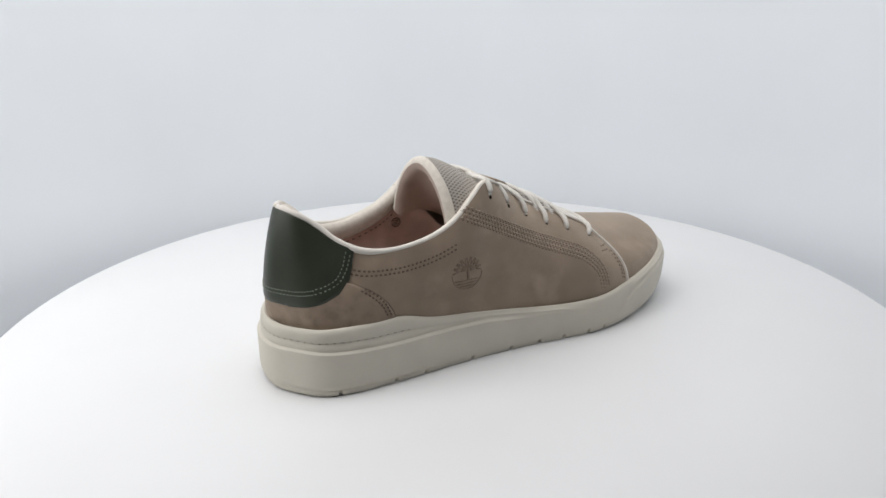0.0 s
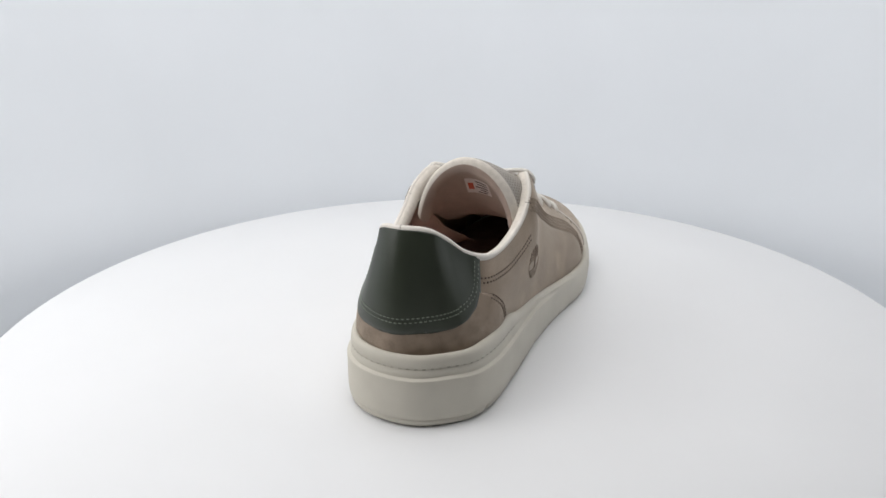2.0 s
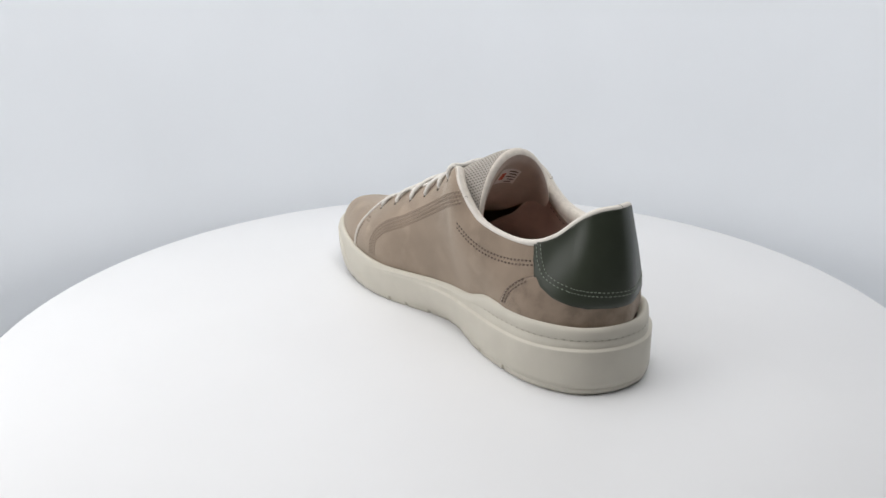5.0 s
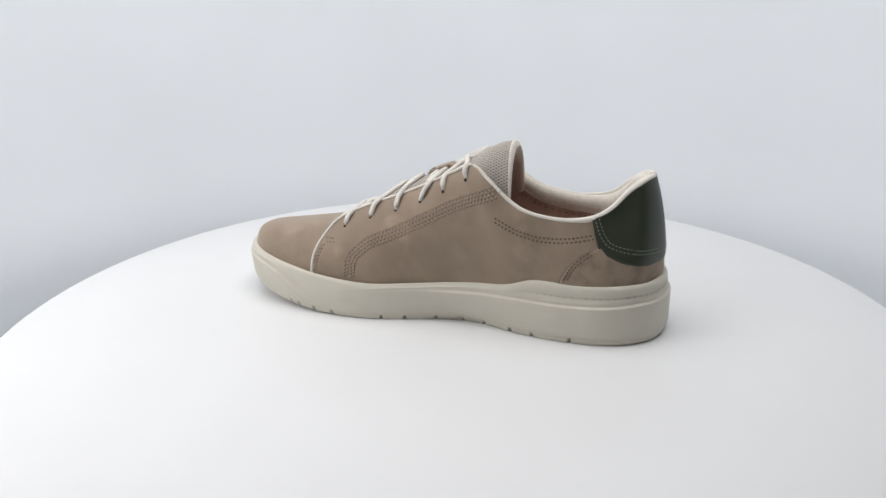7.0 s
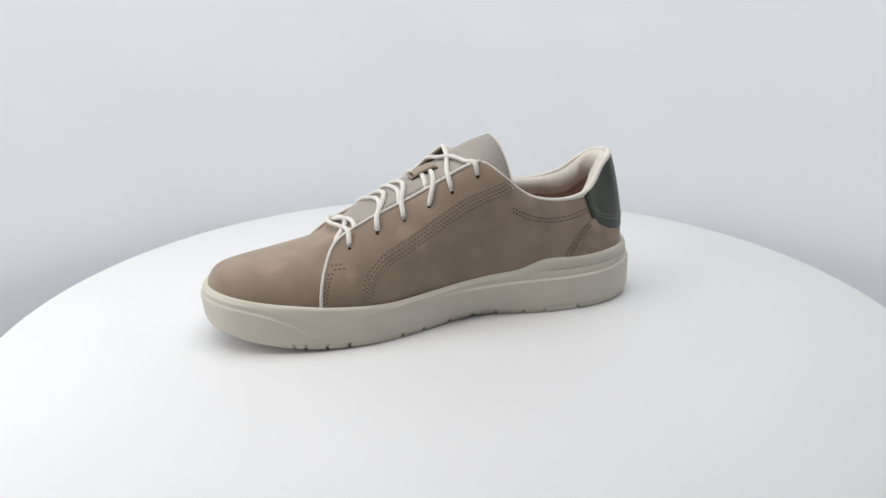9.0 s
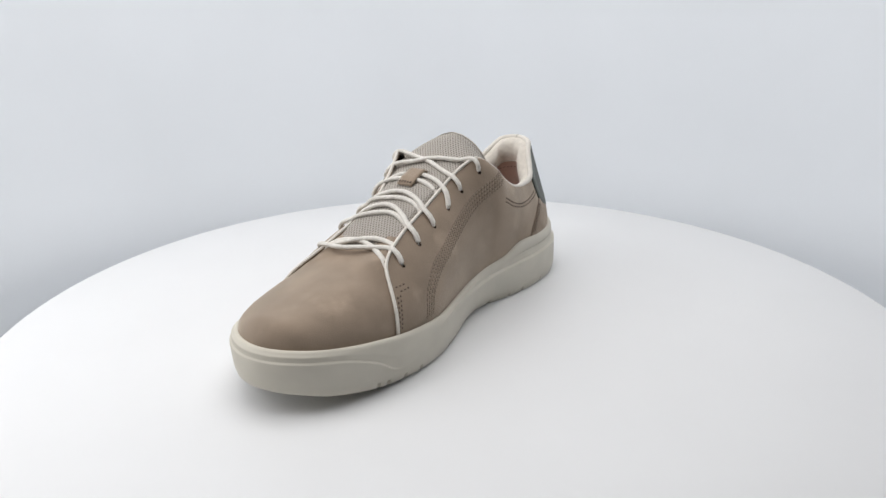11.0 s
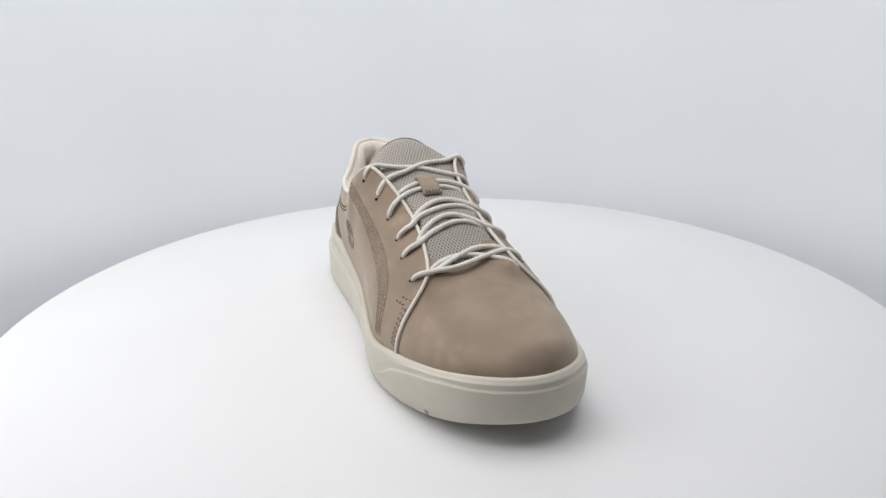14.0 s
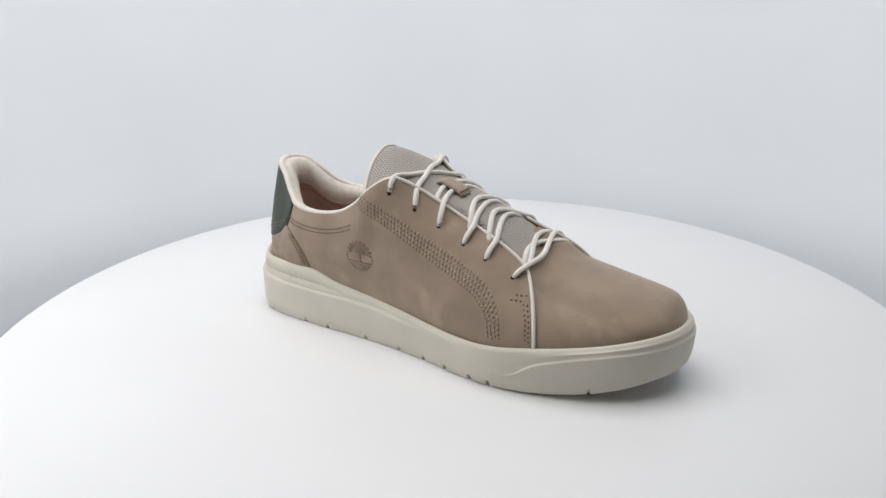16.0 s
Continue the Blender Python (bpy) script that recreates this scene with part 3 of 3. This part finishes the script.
def upper(parent):
    vamp(parent)
    inner = wall_piece("quarter", 0, 0.5, 150, 0, 1, 44, NUBUCK, parent, "taupe nubuck inner side panel")
    outer = wall_piece("quarter", 0.5, 1, 150, 0, 1, 44, NUBUCK, parent, "taupe nubuck outer side panel with a pressed emblem")
    fox = heel_piece("heel_counter", fox_limit, fox_limit, 0.0, 0.62, 36, SUEDE, parent, "taupe suede heel panel", 1.1, 1.9)
    patch = heel_piece("heel_patch", lambda z: patch_limit(z) + 2.3, patch_limit, 0.0, 1.0, 70, GREEN, parent, "smooth dark green leather heel patch", 1.7, 2.0)
    emblem(outer)
    for medial, side, band in ((True, inner, BAND_IN), (False, outer, BAND_OUT)):
        p = Pile()
        stitches(p, medial, band, (-3.5, -1.2, 1.2, 3.5), out=0.1, length=0.8, r=0.52)
        p.make("stitching", STITCH_AND_GAP_SHADE, side, "four rows of brown stitch holes", scale=U)
        p = Pile()
        shifted = np.array(band) + (np.array(band[1]) - np.array(band[0])) * 0.105
        stitches(p, medial, shifted, (-3.5, -1.2, 1.2, 3.5), out=0.3, length=1.6, r=0.58)
        p.make("stitching", TAUPE_THREAD, side, "four rows of taupe thread", scale=U)
        p = Pile()
        stitches(p, medial, COLLAR_IN if medial else COLLAR_OUT, (-1.2, 1.2), out=0.14, length=1.4, r=0.68)
        x0 = 228.0 if medial else 225.0
        z0 = 53.0 if medial else 52.0
        stitches(p, medial, [(x0 + 7.2, 31.5), (x0 + 5.2, 42), (x0 + 1.8, z0 - 3)], (-0.9, 0.9), out=0.12)
        stitches(p, medial, [(x0, z0), (x0 - 3.5, z0 + 0.3), (x0 - 7, z0 + 0.7)], (-1.2, 1.2), out=0.12)
        p.make("stitching", THREAD, side, "double rows of brown stitches", scale=U)
        p = Pile()
        stitches(p, medial, [(59, 42.5), (55.5, 50), (50, 56), (45, 60)], (-1.1, 1.1), out=1.15, step=2.4, length=1.4)
        p.make("stitching", THREAD, fox, scale=U)
        # added brown cord: the shade in the gap beside the heel panel, as colour
        p = Pile()
        q = [on_wall(medial, float(fox_limit(z)) + 0.3, z, 0.25) for z in np.linspace(39, 63.5, 26)]
        p.add(*tube([k[0] for k in q], 0.4, 5, flat=0.6, up=[k[1] for k in q]))
        p.make("seam", STITCH_AND_GAP_SHADE, fox, "dark cord for the gap's shade along the heel panel's edge", scale=U)
        p = Pile()
        more = 2.0 if medial else 0.0
        stitches(p, medial, [(40.8 + more, 79.8), (37.8 + more, 72), (33 + more, 65.5), (26 + more * 0.5, 62), (20, 60.5)], (-1.1, 1.1), out=1.8, step=2.4, length=1.5, r=0.36)
        p.make("stitching", GREEN_THREAD, patch, "pale green stitches", scale=U)
    # the same stitches on round the back of the heel
    p = Pile()
    iv = int(np.argmin(np.abs(WG[350, :, 2] - 58)))
    a, b = edge_u(True, lambda z: 20 + 0 * z, iv), edge_u(False, lambda z: 20 + 0 * z, iv)
    us = np.linspace(a, b, 34)
    step = us[1] - us[0]

    def at(u, z):
        k = int(round(u * (len(GU) - 1)))
        v = float(np.interp(z, WG[k, :, 2], GV))
        nn = WN[k, int(round(v * (len(GV) - 1)))]
        return wall(u, v) + nn * 1.8, nn

    for j, o in enumerate((-1.1, 1.1)):
        for u in us[1:-1]:
            w = u + (step / 2 if j else 0)
            f = (w - a) / (b - a)
            z = 60.4 - 2.0 * math.sin(math.pi * f) + o
            q = [at(w - 0.3 * step, z), at(w, z), at(w + 0.3 * step, z)]
            p.add(*tube([k[0] for k in q], [0.26, 0.36, 0.26], 5, up=q[1][1]))
    p.make("stitching", GREEN_THREAD, patch, "pale green stitches", scale=U)
    # cream edge of the panels: up the front seams and along the throat
    for u in (0.0, 1.0):
        med = u == 0.0
        v = np.linspace(0.03, 0.985, 30)
        a = wall(np.full(30, u), v)
        uu = np.linspace(0, WALL_K[5], 60) if med else np.linspace(1, 1 - WALL_K[5], 60)
        b = wall(uu, np.ones(60))
        path = np.concatenate([a, b[2:]]) + np.array([0.4, 0, 0.1])
        # soften the corner between seam and throat
        for _ in range(12):
            path[1:-1] = (path[:-2] + 2 * path[1:-1] + path[2:]) / 4
        p = Pile()
        p.add(*tube(path, 1.1, 8))
        p.make("piping", CREAM_EDGE, inner if med else outer, "thin cream edge piping", scale=U)
    # rolled collar binding
    uu = np.linspace(WALL_K[5] - 0.004, 1 - WALL_K[5] + 0.004, 220)
    path = wall(uu, np.ones(220))
    nrm = normals(wall(uu[:, None], np.array([0.94, 0.97, 1.0])[None, :]))[:, 2]
    nrm *= np.sign(np.sum(nrm[:, :2] * (path[:, :2] - np.array([70, 3.0]))))
    thick = 1.6 + 0.6 * smooth01((75 - path[:, 0]) / 40)
    heelward = smooth01((60 - path[:, 0]) / 30)[:, None]
    centre = path - nrm * (1.2 - 0.75 * heelward) + np.array([0, 0, 1.0]) * (-0.5 + 0.6 * heelward)
    p = Pile()
    p.add(*tube(centre, thick, 10))
    bind = p.make("collar_binding", CREAM_EDGE, parent, "rolled cream collar edge", scale=U)
    # stitched butt joints of the binding: at the heel and at either end of the throat
    for k in (int(np.argmin(np.abs(uu - HEEL_U))), 20, 199):
        a = centre[k + 1] - centre[k - 1]
        a /= np.linalg.norm(a)
        e = np.cross(a, [0.0, 0.0, 1.0])
        e /= np.linalg.norm(e)
        q = np.cross(e, a)
        loop = [centre[k] + (thick[k] - 0.02) * (math.cos(w) * e + math.sin(w) * q) + a * 0.25 * math.sin(3 * w) for w in np.linspace(0, 2 * math.pi, 25)]
        p = Pile()
        p.add(*tube(loop, 0.13, 5))
        p.make("seam", THREAD, bind, "fine stitched joint", scale=U)


def lining(parent):
    uu = np.linspace(0.04, 0.96, 220)
    t = wall(uu, np.ones(220))
    b = wall(uu, np.zeros(220))
    i = spline(WALL_K, WALL_I, uu)
    j = np.arange(len(ROUND))
    n = np.stack([np.interp(i, j, UP_N[:, 0]), np.interp(i, j, UP_N[:, 1]), 0 * i], 1)
    low = b - n * 5.0
    low[:, 2] = 33.0
    pad = 1.0 + 1.6 * smooth01((80 - t[:, 0]) / 50)
    rows = []
    for din, dz in ((0.8, -0.4), (2.6, 0.1), (4.5, -0.9), (5.9, -3.4), (6.6, -7.0), (6.4, -11.5), (5.2, -16.0), (3.4, -19.0)):
        r = t - n * (din * (0.75 + 0.25 * pad))[:, None]
        r[:, 2] += dz * (0.62 + 0.38 * smooth01((62 - t[:, 0]) / 40))
        rows.append(r)
    keep = (uu > 0.168) & (uu < 0.832)
    g = np.stack(rows, 1)[keep]
    mesh_object("collar_lining", g.reshape(-1, 3) * U, grid_faces(*g.shape[:2]), CREAM, parent, "padded cream textile collar lining")
    p = Pile()
    p.add(*tube((rows[-1] - n * 0.2)[keep], 0.6, 6))
    top = rows[-1] + n * 0.4
    ahead = smooth01((np.abs(uu - 0.5) - 0.265) / 0.08)
    top[:, 2] -= 30 * ahead
    g = np.stack([top * (1 - k) + low * k + n * (3.0 * math.sin(math.pi * k)) for k in np.linspace(0, 1, 10)], 1)
    ob = mesh_object("lining", g.reshape(-1, 3) * U, grid_faces(*g.shape[:2]), LINING, parent, "pinkish tan inner lining")
    p.make("seam", CREAM_EDGE, ob, "pale lining seam", scale=U)
    p = Pile()
    line = top * 0.9 + low * 0.1 - n * 0.15
    for k in range(48, 172, 2):
        a, c = line[k], line[k + 1]
        p.add(*tube([a, (a + c) / 2 - n[k] * 0.25, c - (c - a) * 0.15], [0.3, 0.42, 0.3], 5))
    p.make("stitching", STITCH_AND_GAP_SHADE, ob, "brown lining stitches", scale=U)
    for keep in ((uu > 0.10) & (uu < 0.23), (uu > 0.77) & (uu < 0.90)):
        p = Pile()
        p.add(*tube((top - n * 0.3)[keep], 0.7, 6))
        p.make("gusset_edge", TONGUE_TEXTILE, ob, "pale tongue gusset edge", scale=U)
    # small round printed mark beside the gusset
    k = int(np.argmin(np.abs(uu - 0.232)))
    c = top[k] * 0.72 + low[k] * 0.28 + n[k] * (3.0 * math.sin(math.pi * 0.28) - 0.5)
    e = np.cross(n[k], [0.0, 0.0, 1.0])
    p = Pile()
    p.add(*tube([c + 3.0 * (math.cos(w) * e + math.sin(w) * np.array([0, 0, 1.0])) for w in np.linspace(0, 2 * math.pi, 21)], 0.35, 5))
    for h in (-1.1, 0.1, 1.3):
        p.add(*tube([c + e * w + np.array([0, 0, h]) for w in (-1.7, 0.0, 1.7)], 0.3, 5))
    p.make("printed_mark", THREAD, ob, "small dark round printed mark", scale=U)
    c = inset(8.0)[::6]
    rows = [np.column_stack([c, np.full(len(c), 33.0)])]
    mid = np.column_stack([c[:, 0] * 0.9 + 14, c[:, 1] * 0.35, np.full(len(c), 35.0)])
    g = np.stack([rows[0], (rows[0] + mid) / 2 - np.array([0, 0, 0.5]), mid], 1)
    f = grid_faces(*g.shape[:2], closed_u=True) + [tuple(k * 3 + 2 for k in range(len(c)))]
    mesh_object("insole", g.reshape(-1, 3) * U, f, LINING, parent, "pinkish tan insole")


def tongue_point(x, a, d=0.0):
    """The tongue's surface at x, across a (-1 outer .. 1 inner), d beneath its outside."""
    zc = spline([97, 101, 107, 115, 122, 128, 134, 142, 165, 190, 205, 224], [119, 120.8, 121.1, 118.9, 115.4, 111.8, 108, 103.7, 94.6, 82.8, 73.8, 58], x) - d
    w = spline([97, 107, 125, 140, 165, 185, 205, 224], [27, 27.5, 28.5, 28, 28, 30, 32, 33], x) - 0.5 * np.minimum(d, 10.0)
    drop = spline([97, 107, 115, 125, 140, 165, 185, 205], [37, 33, 23, 14, 8, 6, 5, 5], x)
    yc = spline([97, 110, 140, 165, 205], [0, 0, 2, 3.3, 2], x)
    wide = spline([97, 110, 118, 126, 140, 150, 165, 224], [4, 4.5, 5, 5, 5, 3, 0, 0], x)
    wide = np.where(np.asarray(a) > 0, wide, -0.9 * wide)
    return np.stack([x + 0 * a, yc + w * a + wide * np.abs(a) ** 1.5, zc - drop * 1.2 * (1 - np.sqrt(1 - 0.97 * np.minimum(np.asarray(a) ** 2, 1)))], -1)


def tongue(parent):
    a = np.linspace(-1, 1, 49)
    edge = 104.8 - 5.0 * np.clip(a, 0, 1) ** 2 + 3.0 * np.clip(-a, 0, 1) ** 2
    k = np.linspace(0, 1, 70)[:, None]
    g = tongue_point(224 + (edge[None, :] - 224) * k, a[None, :] + 0 * k)
    # beside the throat the tongue slips under the panels' edges
    for row in g:
        for q in row:
            if q[0] > 128:
                e = throat_edge(min(q[0], 220), q[1] > 3)
                past = (q[1] - e[1]) * np.sign(e[1]) + 2.0
                if past > 0:
                    q[2] = min(q[2], e[2] - 1.0 - 1.3 * past)
    ob = mesh_object("tongue", g.reshape(-1, 3) * U, grid_faces(*g.shape[:2]), KNIT, parent, "padded grey knit tongue")
    map_grid(ob, g * U)
    rim = [(0.6, -0.5), (-0.6, -0.5), (-1.6, 0.4), (-2.3, 1.6), (-2.5, 3.0), (-2.1, 5.0), (-0.8, 7.4), (1.8, 9.3)]
    g = np.stack([tongue_point(edge * (1 - 0.12 * m) + 103.5 * 0.12 * m + x, a, d) for m, (x, d) in enumerate(rim)], 0)
    inner, g = g[4:], g[:5]
    mesh_object("tongue_binding", g.reshape(-1, 3) * U, grid_faces(*g.shape[:2]), CREAM, ob, "soft cream tongue edge")
    # the padded inner face drops steeply from the rim towards the foot
    st = [(108.5, 10.4), (112, 13.6), (116, 17), (121, 20.5), (127, 23.5), (135, 26), (146, 28), (162, 26), (190, 18), (220, 9)]
    g = np.concatenate([inner, np.stack([tongue_point(np.full(49, float(x)), a, d) for x, d in st], 0)])
    mesh_object("tongue_lining", g.reshape(-1, 3) * U, grid_faces(*g.shape[:2]), TONGUE_TEXTILE, ob, "ribbed tan tongue lining")
    # a small fabric label on the inside

    def inside(x, s, lift=0.5):
        d = np.interp(x, [105, 108.5, 112, 116, 121, 127, 135], [8.8, 10.4, 13.6, 17, 20.5, 23.5, 26])
        return tongue_point(x, s, d + lift)

    def tag_patch(x0, x1, s0, s1, lift, nx=6, ns=7):
        x, w = np.linspace(x0, x1, nx)[:, None], np.linspace(s0, s1, ns)[None, :]
        g = inside(x + 0 * w, w + 0 * x, lift)
        return g.reshape(-1, 3), grid_faces(nx, ns)

    p = Pile()
    p.add(*tag_patch(110.6, 120.0, -0.44, 0.18, 0.8))
    lab = p.make("label", LABEL_WHITE, ob, "small pale fabric label with a red mark", scale=U)
    p = Pile()
    p.add(*tag_patch(113.2, 117.4, -0.03, 0.12, 1.1, 5, 5))
    p.make("red_mark", LABEL_RED, lab, scale=U)
    for x, s0, s1 in ((111.7, -0.38, -0.1), (113.4, -0.38, -0.14), (115.1, -0.38, -0.08), (116.8, -0.38, -0.18), (118.4, -0.34, -0.12)):
        p = Pile()
        p.add(*tag_patch(x, x + 0.7, s0, s1, 1.1, 2, 4))
        p.make("printed_bar", THREAD, lab, scale=U)
    # leather lace keeper
    ks = np.linspace(0, 1, 12)
    ys = np.linspace(-5.2, 6.6, 6)
    g = np.zeros((12, 6, 3))
    for i, k in enumerate(ks):
        x = 145.5 + 19.5 * k
        base = tongue_point(np.array(x), np.array(0.0))[2]
        low = over(x, 1.0) - base + 3.6
        h = 0.8 + (low - 0.8) * smooth01(k * 5) * (1 - smooth01((k - 0.72) / 0.28)) + (1.2 if k > 0.9 else 0)
        for m, y in enumerate(ys):
            g[i, m] = (x, y, base + h)
    n = normals(g)
    n *= np.sign(n[..., 2].sum())
    v, f = shell(g, g - n * 1.5)
    keep = mesh_object("lace_keeper", v * U, f, NUBUCK, ob, "taupe leather lace loop")
    p = Pile()
    for y in np.linspace(-3.6, 5.0, 5):
        b = g[10, 0] + n[10, 0] * 0.2
        p.add(*tube([(b[0] - 0.9, y, b[2] + 0.4), (b[0], y, b[2] + 0.15), (b[0] + 0.9, y, b[2] - 0.3)], [0.3, 0.4, 0.3], 5))
    p.make("stitching", THREAD, keep, scale=U)
    return ob


# eyelets: x, y, z of the six pairs, from the collar towards the toe
EYE_IN = [(126.5, 35, 101), (145, 34.5, 92.5), (161, 34, 84.5), (178, 34.5, 76.5), (196, 35.5, 69.5), (215.5, 38.5, 63)]
EYE_OUT = [(129.5, -32, 99.5), (146, -30.5, 91), (161.5, -28, 81.5), (179, -29, 74), (195, -29.5, 66.5), (215, -32.5, 62.5)]


def throat_edge(x, medial):
    t = np.array(TOP_IN[:6] if medial else TOP_OUT[8:], float)
    o = np.argsort(t[:, 0])
    return spline(t[o, 0], t[o], np.array(float(x)))


TOPG = WG[:, 60:].reshape(-1, 3)
TOPN = WN[:, 60:].reshape(-1, 3)


def over(x, y):
    """Height of the shoe's outside under a lace at x, y."""
    a, b = throat_edge(x, False), throat_edge(x, True)
    if a[1] <= y <= b[1]:
        f = (y - a[1]) / (b[1] - a[1])
        edge = a[2] + (b[2] - a[2]) * f
        s = tongue_point(np.array(float(x)), np.array(np.clip((y - 3) / 27, -1, 1)))[2] if x < 206 else float(crown(x))
        return max(s, edge - 1.0)
    d = (TOPG[:, 0] - x) ** 2 + (TOPG[:, 1] - y) ** 2
    return float(TOPG[int(np.argmin(d)), 2])


LACE_R = 1.75


def eyelet_seat(e):
    j = int(np.argmin(((TOPG - np.array(e)) ** 2).sum(1)))
    return TOPG[j], TOPN[j]


def lace(parent, first, pts, last=None):
    """A cord from one eyelet (or from under the edge) across the throat; pts: (x, y, height above what lies below)."""
    pts = np.array(pts, float)
    d = np.concatenate([[0], np.cumsum(np.linalg.norm(np.diff(pts[:, :2], axis=0), axis=1))])
    q = spline(d, pts, np.linspace(0, d[-1], 40))
    z = np.array([over(*k[:2]) for k in q])
    for _ in range(6):
        z[1:-1] = np.maximum(z[1:-1] * 0.5 + (z[:-2] + z[2:]) / 4, z[1:-1])
    path = np.column_stack([q[:, 0], q[:, 1], z + q[:, 2] + LACE_R * 0.4])
    for e, at_end in ((first, False), (last, True)):
        if e is None:
            continue
        c, n = eyelet_seat(e)
        near = path[-1] if at_end else path[0]
        to = near - c
        dip = [c - n * 3.5 + np.array([0.5, 0, 0]), c + n * 0.6, c + to * 0.3 + n * 1.9, c + to * 0.62 + n * 2.6]
        path = np.concatenate([path, dip[::-1]]) if at_end else np.concatenate([dip, path])
    d = np.concatenate([[0], np.cumsum(np.linalg.norm(np.diff(path, axis=0), axis=1))])
    path = spline(d, path, np.linspace(0, d[-1], 64))
    for _ in range(15):
        path[1:-1] = (path[:-2] + 2 * path[1:-1] + path[2:]) / 4
    p = Pile()
    r = np.full(64, LACE_R)
    taper = np.linspace(0.6, 1.0, 6)
    if first is not None:
        r[:6] *= taper
    if last is not None:
        r[-6:] *= taper[::-1]
    p.add(*tube(path, r, 12, flat=0.85))
    return p.make("lace", LACE, parent, "off-white braided lace", scale=U)


def laces(parent):
    # each lace hole is a near-black plug; the shade inside it is colour
    for row in (EYE_IN, EYE_OUT):
        for e in row:
            c, n = eyelet_seat(e)
            p = Pile()
            c = c + n * 0.02 + np.array([0.1, np.sign(c[1]) * 0.2, -0.3])
            p.add(*tube([c - n * 1.5, c + n * 0.1], [1.15, 1.15], 14, up=(1, 0, 0.1)))
            p.make("eyelet", DARK, parent, "dark plug painted as the shade in a lace hole", smooth=False, scale=U)
    R, L = EYE_IN, EYE_OUT
    # top crossed pair
    lace(parent, L[0], [(130.5, -29, 2.2), (131.5, -22, 1.4), (134, -10, 0.5), (137.5, 2, 0.4), (142, 14, 0.5), (145, 25, 0.8)], R[1])
    lace(parent, R[0], [(127.5, 32, 2.0), (129.5, 26, 1.3), (133, 14, 1.2), (136.5, 1, 1.9), (140.5, -12, 1.2), (142.5, -21, 0.8)], L[1])
    # pair through the keeper
    lace(parent, R[2], [(155, 25, 0.8), (152, 14, 0.6), (151, 6, 0.3), (151, -4, 0.3), (153, -13, 0.4), (154, -18, -0.6), (155, -23, -4)])
    lace(parent, L[2], [(160, -19, 0.8), (158, -10, 0.8), (157, -3, 0.3), (157, 5, 0.3), (158, 14, 0.2), (159, 20, -1.0), (160, 26, -5)])
    # two bowed pairs
    lace(parent, L[3], [(181, -17.5, 0.8), (178, -4, 0.6), (176, 8, 0.4), (176.5, 16, 0.1), (178, 22, -1.0), (179, 27, -5)])
    lace(parent, R[3], [(177.5, 25.5, 1.0), (173, 15, 1.0), (171, 3, 1.2), (174, -8, 0.8), (177, -15, -0.4), (179, -21, -4)])
    lace(parent, L[4], [(197, -19, 0.8), (192, -5, 0.6), (189, 8, 0.4), (190, 16, 0.1), (192, 22, -1.0), (194, 28, -5)])
    lace(parent, R[4], [(194.5, 26.5, 1.0), (187, 14, 1.0), (184, 3, 1.2), (187, -8, 0.8), (190, -15, -0.4), (192, -21, -4)])
    # bottom crossing
    lace(parent, None, [(216, -24, -4), (214.5, -17, 0.0), (211, -2, 0.5), (213, 10, 0.4), (218, 21, 0.2), (222, 28, -0.4), (224, 32, -4)])
    lace(parent, None, [(218, -25, -5), (217.5, -17, -0.4), (213.5, -4, 1.7), (209, 12, 1.6), (208.5, 20, 0.3), (209.5, 26, -0.6), (211, 31, -4)])
    lace(parent, L[5], [(219, -23, 0.8), (221.5, -9, 1.4), (218, 8, 2.0), (215, 20, 1.4), (213.5, 28, 1.0)], R[5])


def shoe():
    top = new("shoe")
    tagged(top, "taupe nubuck low-top sneaker with green heel and cream sole", "shoe")
    sole(top)
    upper(top)
    lining(top)
    tongue(top)
    laces(top)
    return top


# ---- build ----
backdrop()
room()
TABLE = turntable()
SHOE = shoe()


def motions():
    """The turntable turns steadily and carries the shoe round with it."""
    spin, start = 18.56, 30.7
    walk(TABLE, [(t, pose(0, 0, 0, 0, 0, spin * t)) for t in np.arange(0, 16.01, 0.5)])
    off = Matrix.Translation((-0.1360, -0.0227, 0.0))
    walk(SHOE, [(t, pose(0, 0, 0, 0, 0, start + spin * t) @ off) for t in np.arange(0, 16.01, 0.25)])


motions()
